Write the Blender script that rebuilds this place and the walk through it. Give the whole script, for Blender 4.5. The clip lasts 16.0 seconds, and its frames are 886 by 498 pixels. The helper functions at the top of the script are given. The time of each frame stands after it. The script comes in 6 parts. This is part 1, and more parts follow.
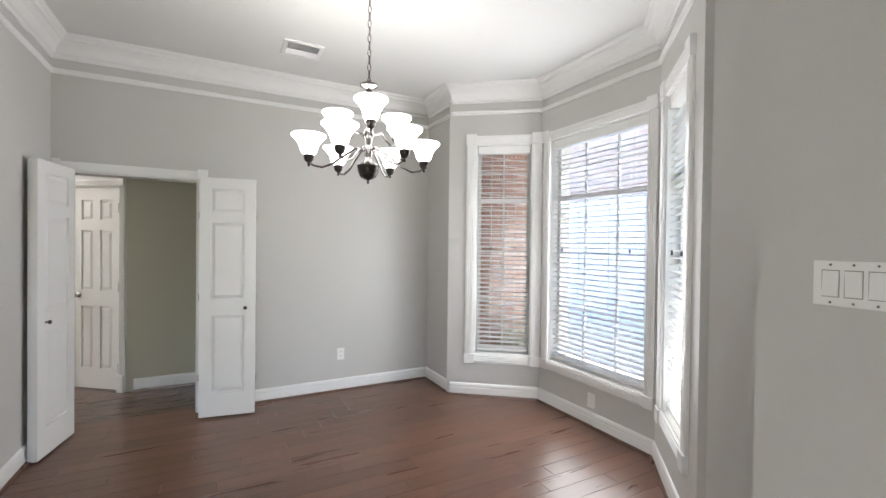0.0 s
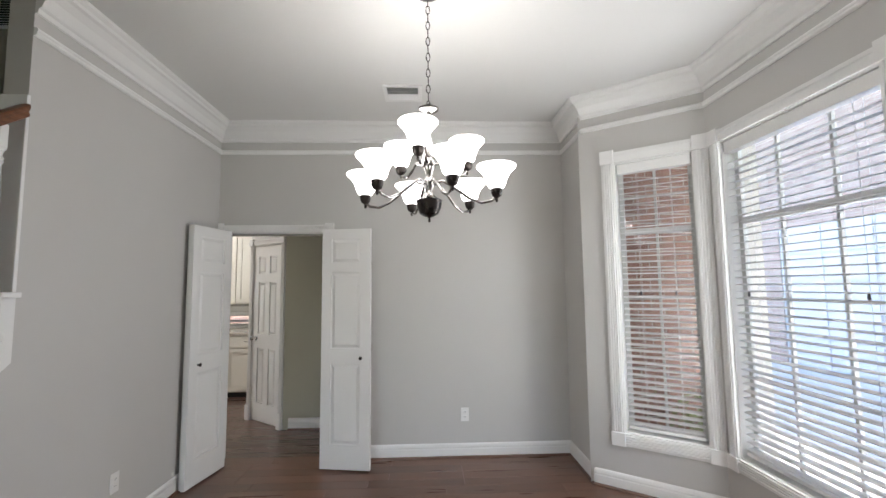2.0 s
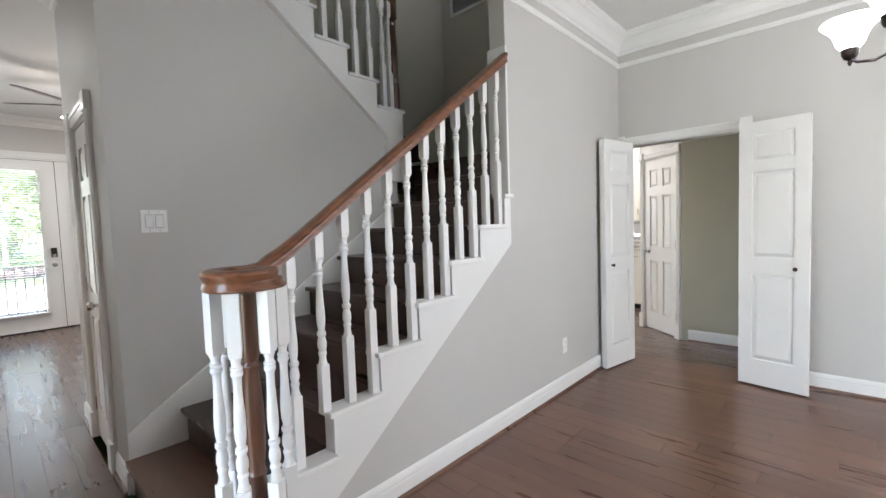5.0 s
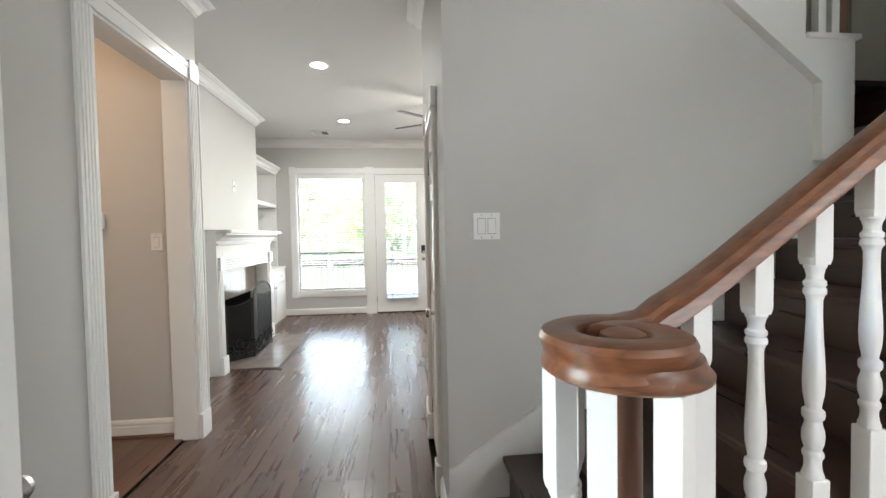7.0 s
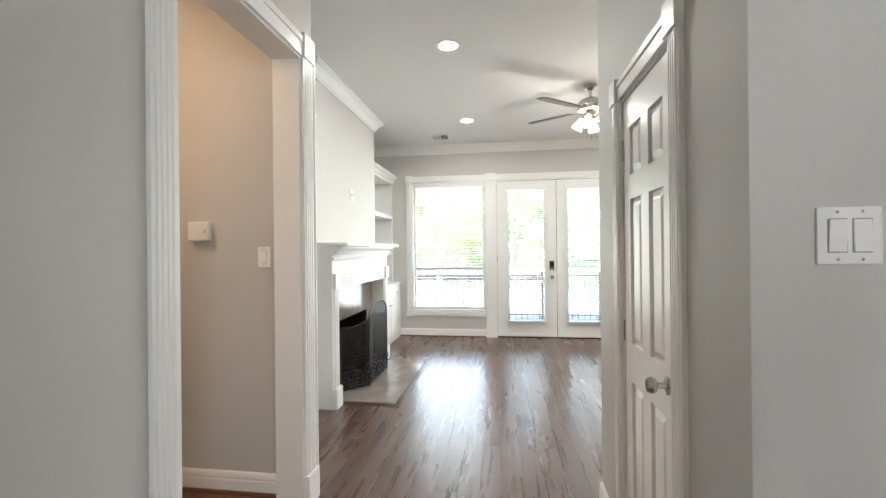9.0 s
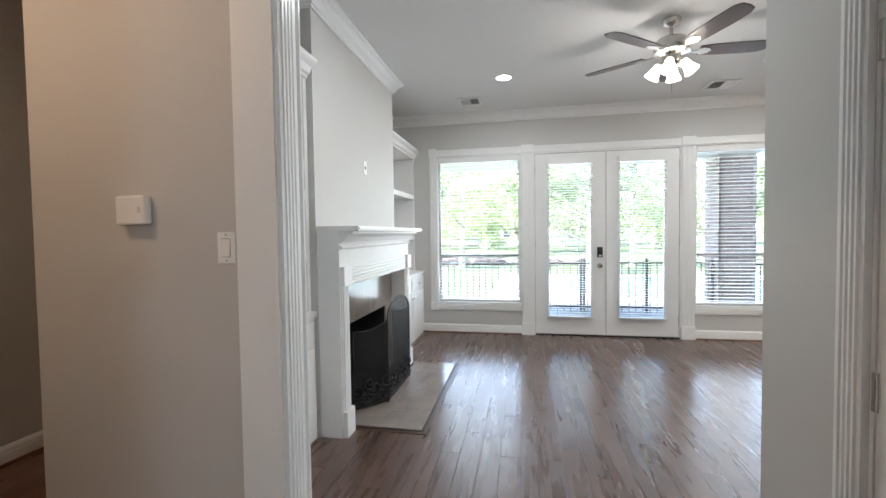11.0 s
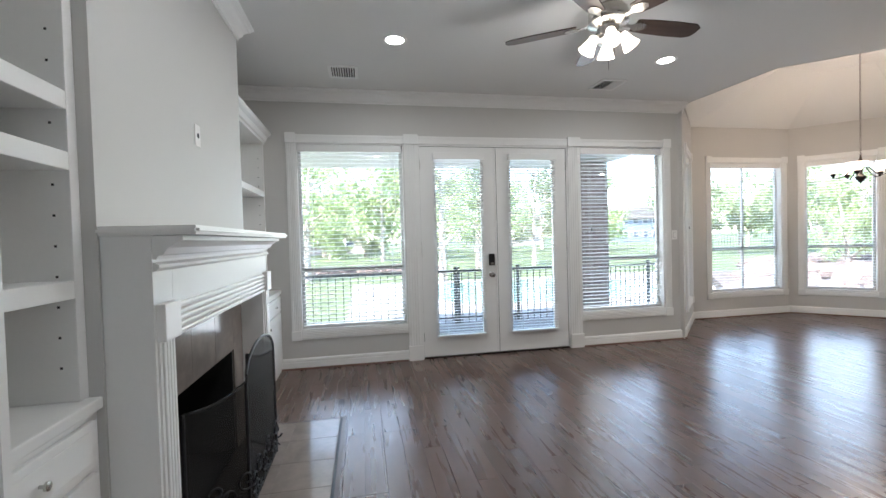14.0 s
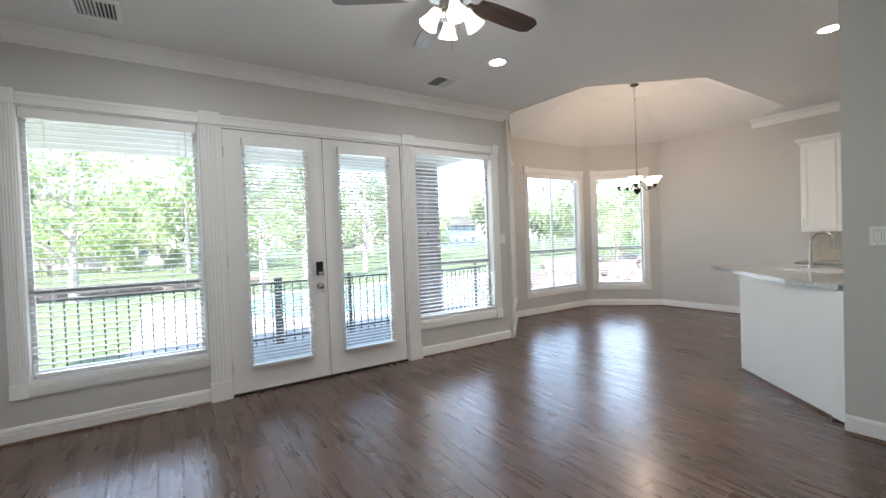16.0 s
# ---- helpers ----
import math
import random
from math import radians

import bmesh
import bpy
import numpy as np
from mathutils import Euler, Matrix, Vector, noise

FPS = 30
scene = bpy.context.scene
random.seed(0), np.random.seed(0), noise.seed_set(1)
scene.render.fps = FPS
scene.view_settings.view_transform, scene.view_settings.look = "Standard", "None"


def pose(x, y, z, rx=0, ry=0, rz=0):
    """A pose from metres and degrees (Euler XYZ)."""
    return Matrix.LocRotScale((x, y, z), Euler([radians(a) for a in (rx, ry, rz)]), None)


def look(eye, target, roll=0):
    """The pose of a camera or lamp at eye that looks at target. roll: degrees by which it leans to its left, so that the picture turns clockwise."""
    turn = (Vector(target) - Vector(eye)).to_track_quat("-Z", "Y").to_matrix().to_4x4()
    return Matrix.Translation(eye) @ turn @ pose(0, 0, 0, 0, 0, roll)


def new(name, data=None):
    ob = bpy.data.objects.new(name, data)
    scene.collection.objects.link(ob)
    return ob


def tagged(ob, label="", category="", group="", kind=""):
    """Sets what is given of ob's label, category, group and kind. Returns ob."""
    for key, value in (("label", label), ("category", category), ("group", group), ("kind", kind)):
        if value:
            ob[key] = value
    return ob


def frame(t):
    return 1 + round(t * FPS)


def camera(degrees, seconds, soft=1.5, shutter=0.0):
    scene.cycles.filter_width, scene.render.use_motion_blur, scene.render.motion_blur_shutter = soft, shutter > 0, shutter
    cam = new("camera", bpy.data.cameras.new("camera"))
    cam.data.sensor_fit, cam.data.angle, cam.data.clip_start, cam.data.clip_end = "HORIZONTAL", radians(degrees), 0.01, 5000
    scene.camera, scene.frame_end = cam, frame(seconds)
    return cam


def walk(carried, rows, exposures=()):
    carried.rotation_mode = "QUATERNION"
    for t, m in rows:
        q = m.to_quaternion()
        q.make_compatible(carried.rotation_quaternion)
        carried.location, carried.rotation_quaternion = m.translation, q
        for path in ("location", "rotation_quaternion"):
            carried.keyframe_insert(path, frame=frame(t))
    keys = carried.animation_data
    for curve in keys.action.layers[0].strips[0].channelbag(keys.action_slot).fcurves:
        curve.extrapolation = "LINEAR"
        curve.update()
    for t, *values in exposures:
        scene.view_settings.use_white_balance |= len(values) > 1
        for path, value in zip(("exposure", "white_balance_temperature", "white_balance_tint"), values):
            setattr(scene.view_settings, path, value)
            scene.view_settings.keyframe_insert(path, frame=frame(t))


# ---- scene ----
cam = camera(92.4, 16.0)
PATH = [
    (0, (0.152, 0.215, 1.495), (1.081, 1.986, 1.472), 0.7),
    (0.5, (0.384, 0.358, 1.507), (1.22, 2.174, 1.482), 0.3),
    (1, (0.608, 0.501, 1.521), (1.232, 2.4, 1.587), -0.1),
    (1.5, (0.839, 0.579, 1.544), (1.167, 2.545, 1.713), -0.2),
    (2, (0.91, 0.556, 1.528), (0.985, 2.547, 1.701), -0.6),
    (2.5, (0.894, 0.465, 1.49), (0.759, 2.46, 1.557), -1.4),
    (3, (0.856, 0.347, 1.455), (0.513, 2.315, 1.354), -1.8),
    (3.2, (0.839, 0.313, 1.446), (0.406, 2.263, 1.339), -2.0),
    (5.3, (0.507, 0.276, 1.333), (-1.024, 1.557, 1.219), -1.8),
    (5.5, (0.454, 0.321, 1.338), (-1.18, 1.467, 1.224), -1.7),
    (6, (0.245, 0.387, 1.343), (-1.567, 1.228, 1.236), -1.9),
    (6.5, (-0.006, 0.437, 1.362), (-1.931, 0.971, 1.273), -1.6),
    (7, (-0.232, 0.497, 1.374), (-2.22, 0.703, 1.308), -1.0),
    (7.5, (-0.444, 0.521, 1.38), (-2.439, 0.384, 1.332), -0.5),
    (8, (-0.673, 0.403, 1.367), (-2.659, 0.174, 1.329), 0.0),
    (8.5, (-0.876, 0.265, 1.391), (-2.86, 0.016, 1.368), -0.6),
    (8.7, (-0.962, 0.231, 1.388), (-2.944, -0.032, 1.379), -0.6),
    (10.8, (-1.896, -0.073, 1.41), (-3.862, -0.441, 1.372), -0.9),
    (11, (-1.942, -0.073, 1.401), (-3.906, -0.443, 1.33), -0.8),
    (11.5, (-2.057, -0.078, 1.378), (-4.017, -0.441, 1.218), -0.6),
    (12, (-2.132, -0.211, 1.399), (-4.099, -0.519, 1.213), -0.4),
    (12.5, (-2.267, -0.411, 1.42), (-4.259, -0.521, 1.288), -1.6),
    (13, (-2.493, -0.505, 1.398), (-4.489, -0.441, 1.296), -1.5),
    (13.5, (-2.741, -0.539, 1.396), (-4.726, -0.308, 1.33), -1.8),
    (14, (-2.994, -0.573, 1.388), (-4.959, -0.204, 1.342), -1.6),
    (14.5, (-3.226, -0.582, 1.383), (-5.16, -0.073, 1.346), -1.8),
    (15, (-3.43, -0.486, 1.393), (-5.344, 0.091, 1.36), -2.1),
    (15.5, (-3.534, -0.413, 1.398), (-5.377, 0.364, 1.359), -2.2),
    (16, (-3.546, -0.389, 1.373), (-5.218, 0.708, 1.331), -2.1),
]
EXPOSURES = [(0.0, 3.36, 6430, 10), (0.6, 3.3, 6430, 10), (1.5, 2.98, 6430, 10), (3.2, 3.52, 6550, 12), (5.3, 3.85, 6230, 9), (7.0, 4.1, 6380, 6), (8.7, 4.2, 6420, 6), (11.0, 3.7, 6000, 8), (12.0, 3.62, 5970, 8), (13.0, 3.44, 5950, 8), (14.0, 3.24, 5970, 8), (14.5, 3.2, 5980, 8), (16.0, 3.25, 6100, 8)]
walk(cam, [(t, look(eye, target, roll)) for t, eye, target, roll in PATH], EXPOSURES)

# ---- world and sun ----
SUN_ELEVATION, SUN_AZIMUTH = 55.0, 145.0
world = bpy.data.worlds.new("world")
scene.world = world
world.use_nodes = True
wn = world.node_tree
sky = wn.nodes.new("ShaderNodeTexSky")
sky.sky_type = "NISHITA"
sky.sun_disc = False
sky.sun_elevation = radians(SUN_ELEVATION)
sky.sun_rotation = radians(SUN_AZIMUTH)
background = wn.nodes["Background"]
background.inputs["Strength"].default_value = 0.15
wn.links.new(sky.outputs[0], background.inputs["Color"])
sun = new("sun", bpy.data.lights.new("sun", "SUN"))
sun.data.energy, sun.data.angle, sun.data.color = 3.4, radians(0.6), (1.0, 0.96, 0.9)
_az, _el = radians(SUN_AZIMUTH), radians(SUN_ELEVATION)
sun.matrix_world = look((0, 0, 20), (-math.sin(_az) * math.cos(_el), -math.cos(_az) * math.cos(_el), 20 - math.sin(_el)))


# ---- materials ----
def mat(name, color, rough=0.5, metal=0.0, vary=0.08, scale=6.0, fine=60.0, bump=0.05, rnd=0.0, tint=None, emit=0.0, emit_color=None,
        stretch=(1, 1, 1), coat=0.0, rough_vary=0.08):
    """A surface with two scales of tone variation, uneven gloss and a fine relief."""
    m = bpy.data.materials.new(name)
    m.use_nodes = True
    nt = m.node_tree
    b = nt.nodes["Principled BSDF"]
    N, L = nt.nodes.new, nt.links.new
    geo = N("ShaderNodeTexCoord")
    mp = N("ShaderNodeMapping")
    mp.inputs["Scale"].default_value = stretch
    L(geo.outputs["Object"], mp.inputs[0])
    big, small = N("ShaderNodeTexNoise"), N("ShaderNodeTexNoise")
    big.inputs["Scale"].default_value, small.inputs["Scale"].default_value = scale, fine
    big.inputs["Detail"].default_value = 4
    L(mp.outputs[0], big.inputs["Vector"])
    L(mp.outputs[0], small.inputs["Vector"])
    add = N("ShaderNodeMath")
    add.operation = "MULTIPLY_ADD"
    add.inputs[1].default_value = 0.4
    L(small.outputs[0], add.inputs[0])
    L(big.outputs[0], add.inputs[2])
    src = add.outputs[0]
    if rnd:
        info = N("ShaderNodeObjectInfo")
        isl = N("ShaderNodeNewGeometry")
        r1, r2 = N("ShaderNodeMath"), N("ShaderNodeMath")
        r1.operation, r2.operation = "ADD", "MULTIPLY_ADD"
        L(info.outputs["Random"], r1.inputs[0])
        L(isl.outputs["Random Per Island"], r1.inputs[1])
        fr = N("ShaderNodeMath")
        fr.operation = "FRACT"
        L(r1.outputs[0], fr.inputs[0])
        r2.inputs[1].default_value = rnd
        L(fr.outputs[0], r2.inputs[0])
        L(src, r2.inputs[2])
        src = r2.outputs[0]
    ramp = N("ShaderNodeMapRange")
    ramp.inputs["From Min"].default_value, ramp.inputs["From Max"].default_value = 0.4, 1.0 + rnd
    L(src, ramp.inputs[0])
    mix = N("ShaderNodeMix")
    mix.data_type = "RGBA"
    c2 = tint or [min(1, c * (1 + vary)) for c in color]
    c1 = [c * (1 - vary) for c in color]
    mix.inputs["A"].default_value, mix.inputs["B"].default_value = (*c1, 1), (*c2, 1)
    L(ramp.outputs[0], mix.inputs["Factor"])
    L(mix.outputs["Result"], b.inputs["Base Color"])
    rr = N("ShaderNodeMapRange")
    rr.inputs["To Min"].default_value, rr.inputs["To Max"].default_value = max(0.02, rough - rough_vary), min(1, rough + rough_vary)
    L(big.outputs[0], rr.inputs[0])
    L(rr.outputs[0], b.inputs["Roughness"])
    b.inputs["Metallic"].default_value = metal
    b.inputs["Coat Weight"].default_value = coat
    b.inputs["Coat Roughness"].default_value = 0.12
    if bump:
        bp = N("ShaderNodeBump")
        bp.inputs["Strength"].default_value, bp.inputs["Distance"].default_value = bump, 0.01
        L(add.outputs[0], bp.inputs["Height"])
        L(bp.outputs[0], b.inputs["Normal"])
    if emit:
        b.inputs["Emission Color"].default_value = (*(emit_color or color), 1)
        b.inputs["Emission Strength"].default_value = emit
    return m


def wood_mat(name, dark, light, rough, rnd, bump=0.08, grain=(0.8, 9, 9), coat=0.0, relief=2.0, spec=0.5):
    """Wood with grain along local x, board to board tone and a hand-scraped relief."""
    m = bpy.data.materials.new(name)
    m.use_nodes = True
    nt = m.node_tree
    b = nt.nodes["Principled BSDF"]
    N, L = nt.nodes.new, nt.links.new
    tc, info, isl = N("ShaderNodeTexCoord"), N("ShaderNodeObjectInfo"), N("ShaderNodeNewGeometry")
    r1, fr = N("ShaderNodeMath"), N("ShaderNodeMath")
    r1.operation, fr.operation = "ADD", "FRACT"
    L(info.outputs["Random"], r1.inputs[0])
    L(isl.outputs["Random Per Island"], r1.inputs[1])
    L(r1.outputs[0], fr.inputs[0])
    off = N("ShaderNodeCombineXYZ")
    k = N("ShaderNodeMath")
    k.operation = "MULTIPLY"
    k.inputs[1].default_value = 37.0
    L(fr.outputs[0], k.inputs[0])
    for i in range(3):
        L(k.outputs[0], off.inputs[i])
    vadd = N("ShaderNodeVectorMath")
    L(tc.outputs["Object"], vadd.inputs[0])
    L(off.outputs[0], vadd.inputs[1])
    mp = N("ShaderNodeMapping")
    mp.inputs["Scale"].default_value = grain
    L(vadd.outputs[0], mp.inputs[0])
    g, g2 = N("ShaderNodeTexNoise"), N("ShaderNodeTexNoise")
    g.inputs["Scale"].default_value, g.inputs["Detail"].default_value, g.inputs["Distortion"].default_value = 2.0, 5, 0.4
    g2.inputs["Scale"].default_value = relief
    L(mp.outputs[0], g.inputs["Vector"])
    L(vadd.outputs[0], g2.inputs["Vector"])
    tone = N("ShaderNodeMath")
    tone.operation = "MULTIPLY_ADD"
    tone.inputs[1].default_value = rnd
    L(fr.outputs[0], tone.inputs[0])
    L(g.outputs[0], tone.inputs[2])
    mr = N("ShaderNodeMapRange")
    mr.inputs["From Min"].default_value, mr.inputs["From Max"].default_value = 0.3, 0.7 + rnd
    L(tone.outputs[0], mr.inputs[0])
    mix = N("ShaderNodeMix")
    mix.data_type = "RGBA"
    mix.inputs["A"].default_value, mix.inputs["B"].default_value = (*dark, 1), (*light, 1)
    L(mr.outputs[0], mix.inputs["Factor"])
    L(mix.outputs["Result"], b.inputs["Base Color"])
    rr = N("ShaderNodeMapRange")
    rr.inputs["To Min"].default_value, rr.inputs["To Max"].default_value = rough - 0.04, rough + 0.06
    L(g.outputs[0], rr.inputs[0])
    L(rr.outputs[0], b.inputs["Roughness"])
    b.inputs["Specular IOR Level"].default_value = spec
    b.inputs["Coat Weight"].default_value = coat
    b.inputs["Coat Roughness"].default_value = 0.15
    h = N("ShaderNodeMath")
    h.operation = "MULTIPLY_ADD"
    h.inputs[1].default_value = 0.10
    L(g.outputs[0], h.inputs[0])
    L(g2.outputs[0], h.inputs[2])
    bp = N("ShaderNodeBump")
    bp.inputs["Strength"].default_value, bp.inputs["Distance"].default_value = bump, 0.02
    L(h.outputs[0], bp.inputs["Height"])
    L(bp.outputs[0], b.inputs["Normal"])
    return m


def glass_mat(name, rough=0.0, tint=(1, 1, 1)):
    """Thin clear pane: mostly see-through with a Fresnel gloss."""
    m = bpy.data.materials.new(name)
    m.use_nodes = True
    nt = m.node_tree
    nt.nodes.remove(nt.nodes["Principled BSDF"])
    N, L = nt.nodes.new, nt.links.new
    tr, gl, fr, mx = N("ShaderNodeBsdfTransparent"), N("ShaderNodeBsdfGlossy"), N("ShaderNodeLayerWeight"), N("ShaderNodeMixShader")
    tr.inputs[0].default_value = (*tint, 1)
    gl.inputs["Roughness"].default_value = rough
    pw, sc = N("ShaderNodeMath"), N("ShaderNodeMath")
    pw.operation, sc.operation = "POWER", "MULTIPLY_ADD"
    pw.inputs[1].default_value, sc.inputs[1].default_value, sc.inputs[2].default_value = 4.0, 0.6, 0.035
    L(fr.outputs["Facing"], pw.inputs[0])
    L(pw.outputs[0], sc.inputs[0])
    L(sc.outputs[0], mx.inputs[0])
    L(tr.outputs[0], mx.inputs[1])
    L(gl.outputs[0], mx.inputs[2])
    L(mx.outputs[0], nt.nodes["Material Output"].inputs[0])
    return m


WALL = mat("wall_paint", (0.55, 0.537, 0.517), 0.6, vary=0.025, scale=1.3, fine=140, bump=0.06)
# Darker and more olive than WALL, for the stairwell and pantry walls.
TAUPE = mat("taupe_wall_tone", (0.47, 0.45, 0.36), 0.6, vary=0.03, scale=1.3, fine=140, bump=0.06)
CEIL = mat("ceiling_paint", (0.72, 0.715, 0.70), 0.8, vary=0.02, scale=1.0, fine=160, bump=0.08)
TRIM = mat("trim_paint", (0.80, 0.795, 0.78), 0.32, vary=0.025, scale=2.5, fine=90, bump=0.02)
CREAM = mat("cream_cabinet_paint", (0.76, 0.73, 0.66), 0.35, vary=0.03, scale=2.5, fine=90, bump=0.02)
BLIND = mat("blind_slat", (0.82, 0.82, 0.82), 0.4, vary=0.02, scale=3, bump=0.0)


def let_light_through(m, share):
    """Thin stuff that also passes light: mixes a translucent share into a surface."""
    nt = m.node_tree
    N, L = nt.nodes.new, nt.links.new
    pb, out = nt.nodes["Principled BSDF"], nt.nodes["Material Output"]
    tr, mx = N("ShaderNodeBsdfTranslucent"), N("ShaderNodeMixShader")
    L(pb.inputs["Base Color"].links[0].from_socket, tr.inputs[0])
    mx.inputs[0].default_value = share
    L(pb.outputs[0], mx.inputs[1])
    L(tr.outputs[0], mx.inputs[2])
    L(mx.outputs[0], out.inputs[0])
    return m


let_light_through(BLIND, 0.35)
SASH = mat("window_sash", (0.62, 0.62, 0.60), 0.4, vary=0.03, bump=0.0)
SASH_DARK = mat("dark_plastic", (0.05, 0.05, 0.055), 0.4, vary=0.05, bump=0.0)
RAILMET = mat("sash_rail", (0.30, 0.30, 0.30), 0.4, vary=0.04, bump=0.0)
PLASTIC = mat("white_plastic", (0.82, 0.81, 0.79), 0.3, vary=0.01, bump=0.0)
DARK = mat("dark_hole", (0.015, 0.015, 0.015), 0.6, vary=0.1, bump=0.0)
BLACK = mat("black_iron", (0.012, 0.012, 0.013), 0.42, 0.3, vary=0.2, fine=120, bump=0.05)
FIREBOX = mat("sooty_firebox", (0.02, 0.019, 0.018), 0.85, vary=0.4, scale=9, bump=0.3)
BRONZE = mat("dark_bronze", (0.045, 0.038, 0.035), 0.28, 0.85, vary=0.15, bump=0.0)
NICKEL = mat("brushed_nickel", (0.55, 0.53, 0.50), 0.22, 1.0, vary=0.05, bump=0.0)
CHROME = mat("polished_metal", (0.62, 0.61, 0.60), 0.10, 1.0, vary=0.05, bump=0.0)
GUNMETAL = mat("polished_gunmetal", (0.30, 0.285, 0.275), 0.10, 1.0, vary=0.1, bump=0.0)
GLASS = glass_mat("window_glass")
FLOOR_L = wood_mat("dark_scraped_oak", (0.066, 0.037, 0.027), (0.132, 0.076, 0.056), 0.27, 0.5, 0.05, relief=7.0, spec=0.8, coat=0.12)
FLOOR_D = wood_mat("red_brown_maple", (0.098, 0.046, 0.029), (0.175, 0.086, 0.055), 0.28, 0.5, 0.03, relief=3.0, spec=0.7)
GROOVE = mat("floor_joint", (0.012, 0.007, 0.005), 0.7, vary=0.2, bump=0.0)
TREAD = wood_mat("stained_stair_wood", (0.026, 0.013, 0.009), (0.064, 0.032, 0.021), 0.28, 0.2, 0.06, grain=(1.2, 14, 14))
HANDRAIL = wood_mat("handrail_wood", (0.074, 0.026, 0.011), (0.235, 0.088, 0.038), 0.33, 0.1, 0.04, grain=(26, 4, 26), coat=0.2)
NEWEL = wood_mat("newel_wood", (0.055, 0.022, 0.012), (0.14, 0.06, 0.032), 0.28, 0.1, 0.05, grain=(14, 14, 1.2), coat=0.3)


# ---- geometry helpers ----
def box(bm, x0, x1, y0, y1, z0, z1, bevel=0.0):
    v = [bm.verts.new(p) for p in ((x0, y0, z0), (x1, y0, z0), (x1, y1, z0), (x0, y1, z0), (x0, y0, z1), (x1, y0, z1), (x1, y1, z1), (x0, y1, z1))]
    f = [bm.faces.new([v[i] for i in q]) for q in ((3, 2, 1, 0), (4, 5, 6, 7), (0, 1, 5, 4), (1, 2, 6, 5), (2, 3, 7, 6), (3, 0, 4, 7))]
    if bevel:
        e = list({e for g in f for e in g.edges})
        bmesh.ops.bevel(bm, geom=e, offset=bevel, segments=2, affect="EDGES", profile=0.6)
    return bm


def prism(bm, pts, lo, hi, axis="z"):
    """A closed polygon pushed from lo to hi along an axis; pts are the other two coordinates in x, y, z order."""
    def p3(p, c):
        return {"z": (p[0], p[1], c), "y": (p[0], c, p[1]), "x": (c, p[0], p[1])}[axis]
    a = [bm.verts.new(p3(p, lo)) for p in pts]
    b = [bm.verts.new(p3(p, hi)) for p in pts]
    n = len(pts)
    bm.faces.new(a[::-1])
    bm.faces.new(b)
    for i in range(n):
        bm.faces.new((a[i], a[(i + 1) % n], b[(i + 1) % n], b[i]))
    bmesh.ops.recalc_face_normals(bm, faces=bm.faces[:])
    return bm


def lathe(bm, prof, seg=20, at=(0, 0, 0), axis="z"):
    rings = []
    for r, h in prof:
        ring = []
        for i in range(seg):
            a = 2 * math.pi * i / seg
            c, s = max(r, 0.0004) * math.cos(a), max(r, 0.0004) * math.sin(a)
            p = {"z": (c, s, h), "y": (c, h, s), "x": (h, c, s)}[axis]
            ring.append(bm.verts.new((p[0] + at[0], p[1] + at[1], p[2] + at[2])))
        rings.append(ring)
    for a, b in zip(rings, rings[1:]):
        for i in range(seg):
            bm.faces.new((a[i], a[(i + 1) % seg], b[(i + 1) % seg], b[i]))
    bm.faces.new(rings[0][::-1])
    bm.faces.new(rings[-1])
    bmesh.ops.recalc_face_normals(bm, faces=bm.faces[:])
    return bm


def tube(bm, pts, r, seg=8):
    """A round bar along a line of points; r is one radius or one for each point."""
    pts = [Vector(p) for p in pts]
    rs = r if isinstance(r, (list, tuple)) else [r] * len(pts)
    rings, up = [], Vector((0, 0, 1))
    for i, p in enumerate(pts):
        d = (pts[min(i + 1, len(pts) - 1)] - pts[max(i - 1, 0)]).normalized()
        side = d.cross(up) if abs(d.z) < 0.95 else d.cross(Vector((1, 0, 0)))
        side.normalize()
        n2 = side.cross(d)
        rings.append([bm.verts.new(p + rs[i] * (math.cos(2 * math.pi * k / seg) * side + math.sin(2 * math.pi * k / seg) * n2)) for k in range(seg)])
    for a, b in zip(rings, rings[1:]):
        for i in range(seg):
            bm.faces.new((a[i], a[(i + 1) % seg], b[(i + 1) % seg], b[i]))
    bm.faces.new(rings[0][::-1])
    bm.faces.new(rings[-1])
    bmesh.ops.recalc_face_normals(bm, faces=bm.faces[:])
    return bm


def sweep(bm, path, prof, closed=False):
    """A moulding: profile points (distance to the left of the path, height) carried along plan points with mitred corners."""
    n = len(path)
    P = [Vector((p[0], p[1])) for p in path]
    z0 = [p[2] if len(p) > 2 else 0.0 for p in path]
    rings = []
    for i in range(n):
        a = P[i] - P[i - 1] if (i > 0 or closed) else None
        b = P[(i + 1) % n] - P[i] if (i < n - 1 or closed) else None
        a = (a or b).normalized()
        b = (b or a).normalized()
        na, nb = Vector((-a.y, a.x)), Vector((-b.y, b.x))
        m = (na + nb)
        m = m / max(0.2, m.dot(na))
        rings.append([bm.verts.new((P[i].x + m.x * d, P[i].y + m.y * d, z0[i] + h)) for d, h in prof])
    k = len(prof)
    for i in range(n if closed else n - 1):
        a, b = rings[i], rings[(i + 1) % n]
        for j in range(k):
            bm.faces.new((a[j], a[(j + 1) % k], b[(j + 1) % k], b[j]))
    if not closed:
        bm.faces.new(rings[0])
        bm.faces.new(rings[-1][::-1])
    bmesh.ops.recalc_face_normals(bm, faces=bm.faces[:])
    return bm


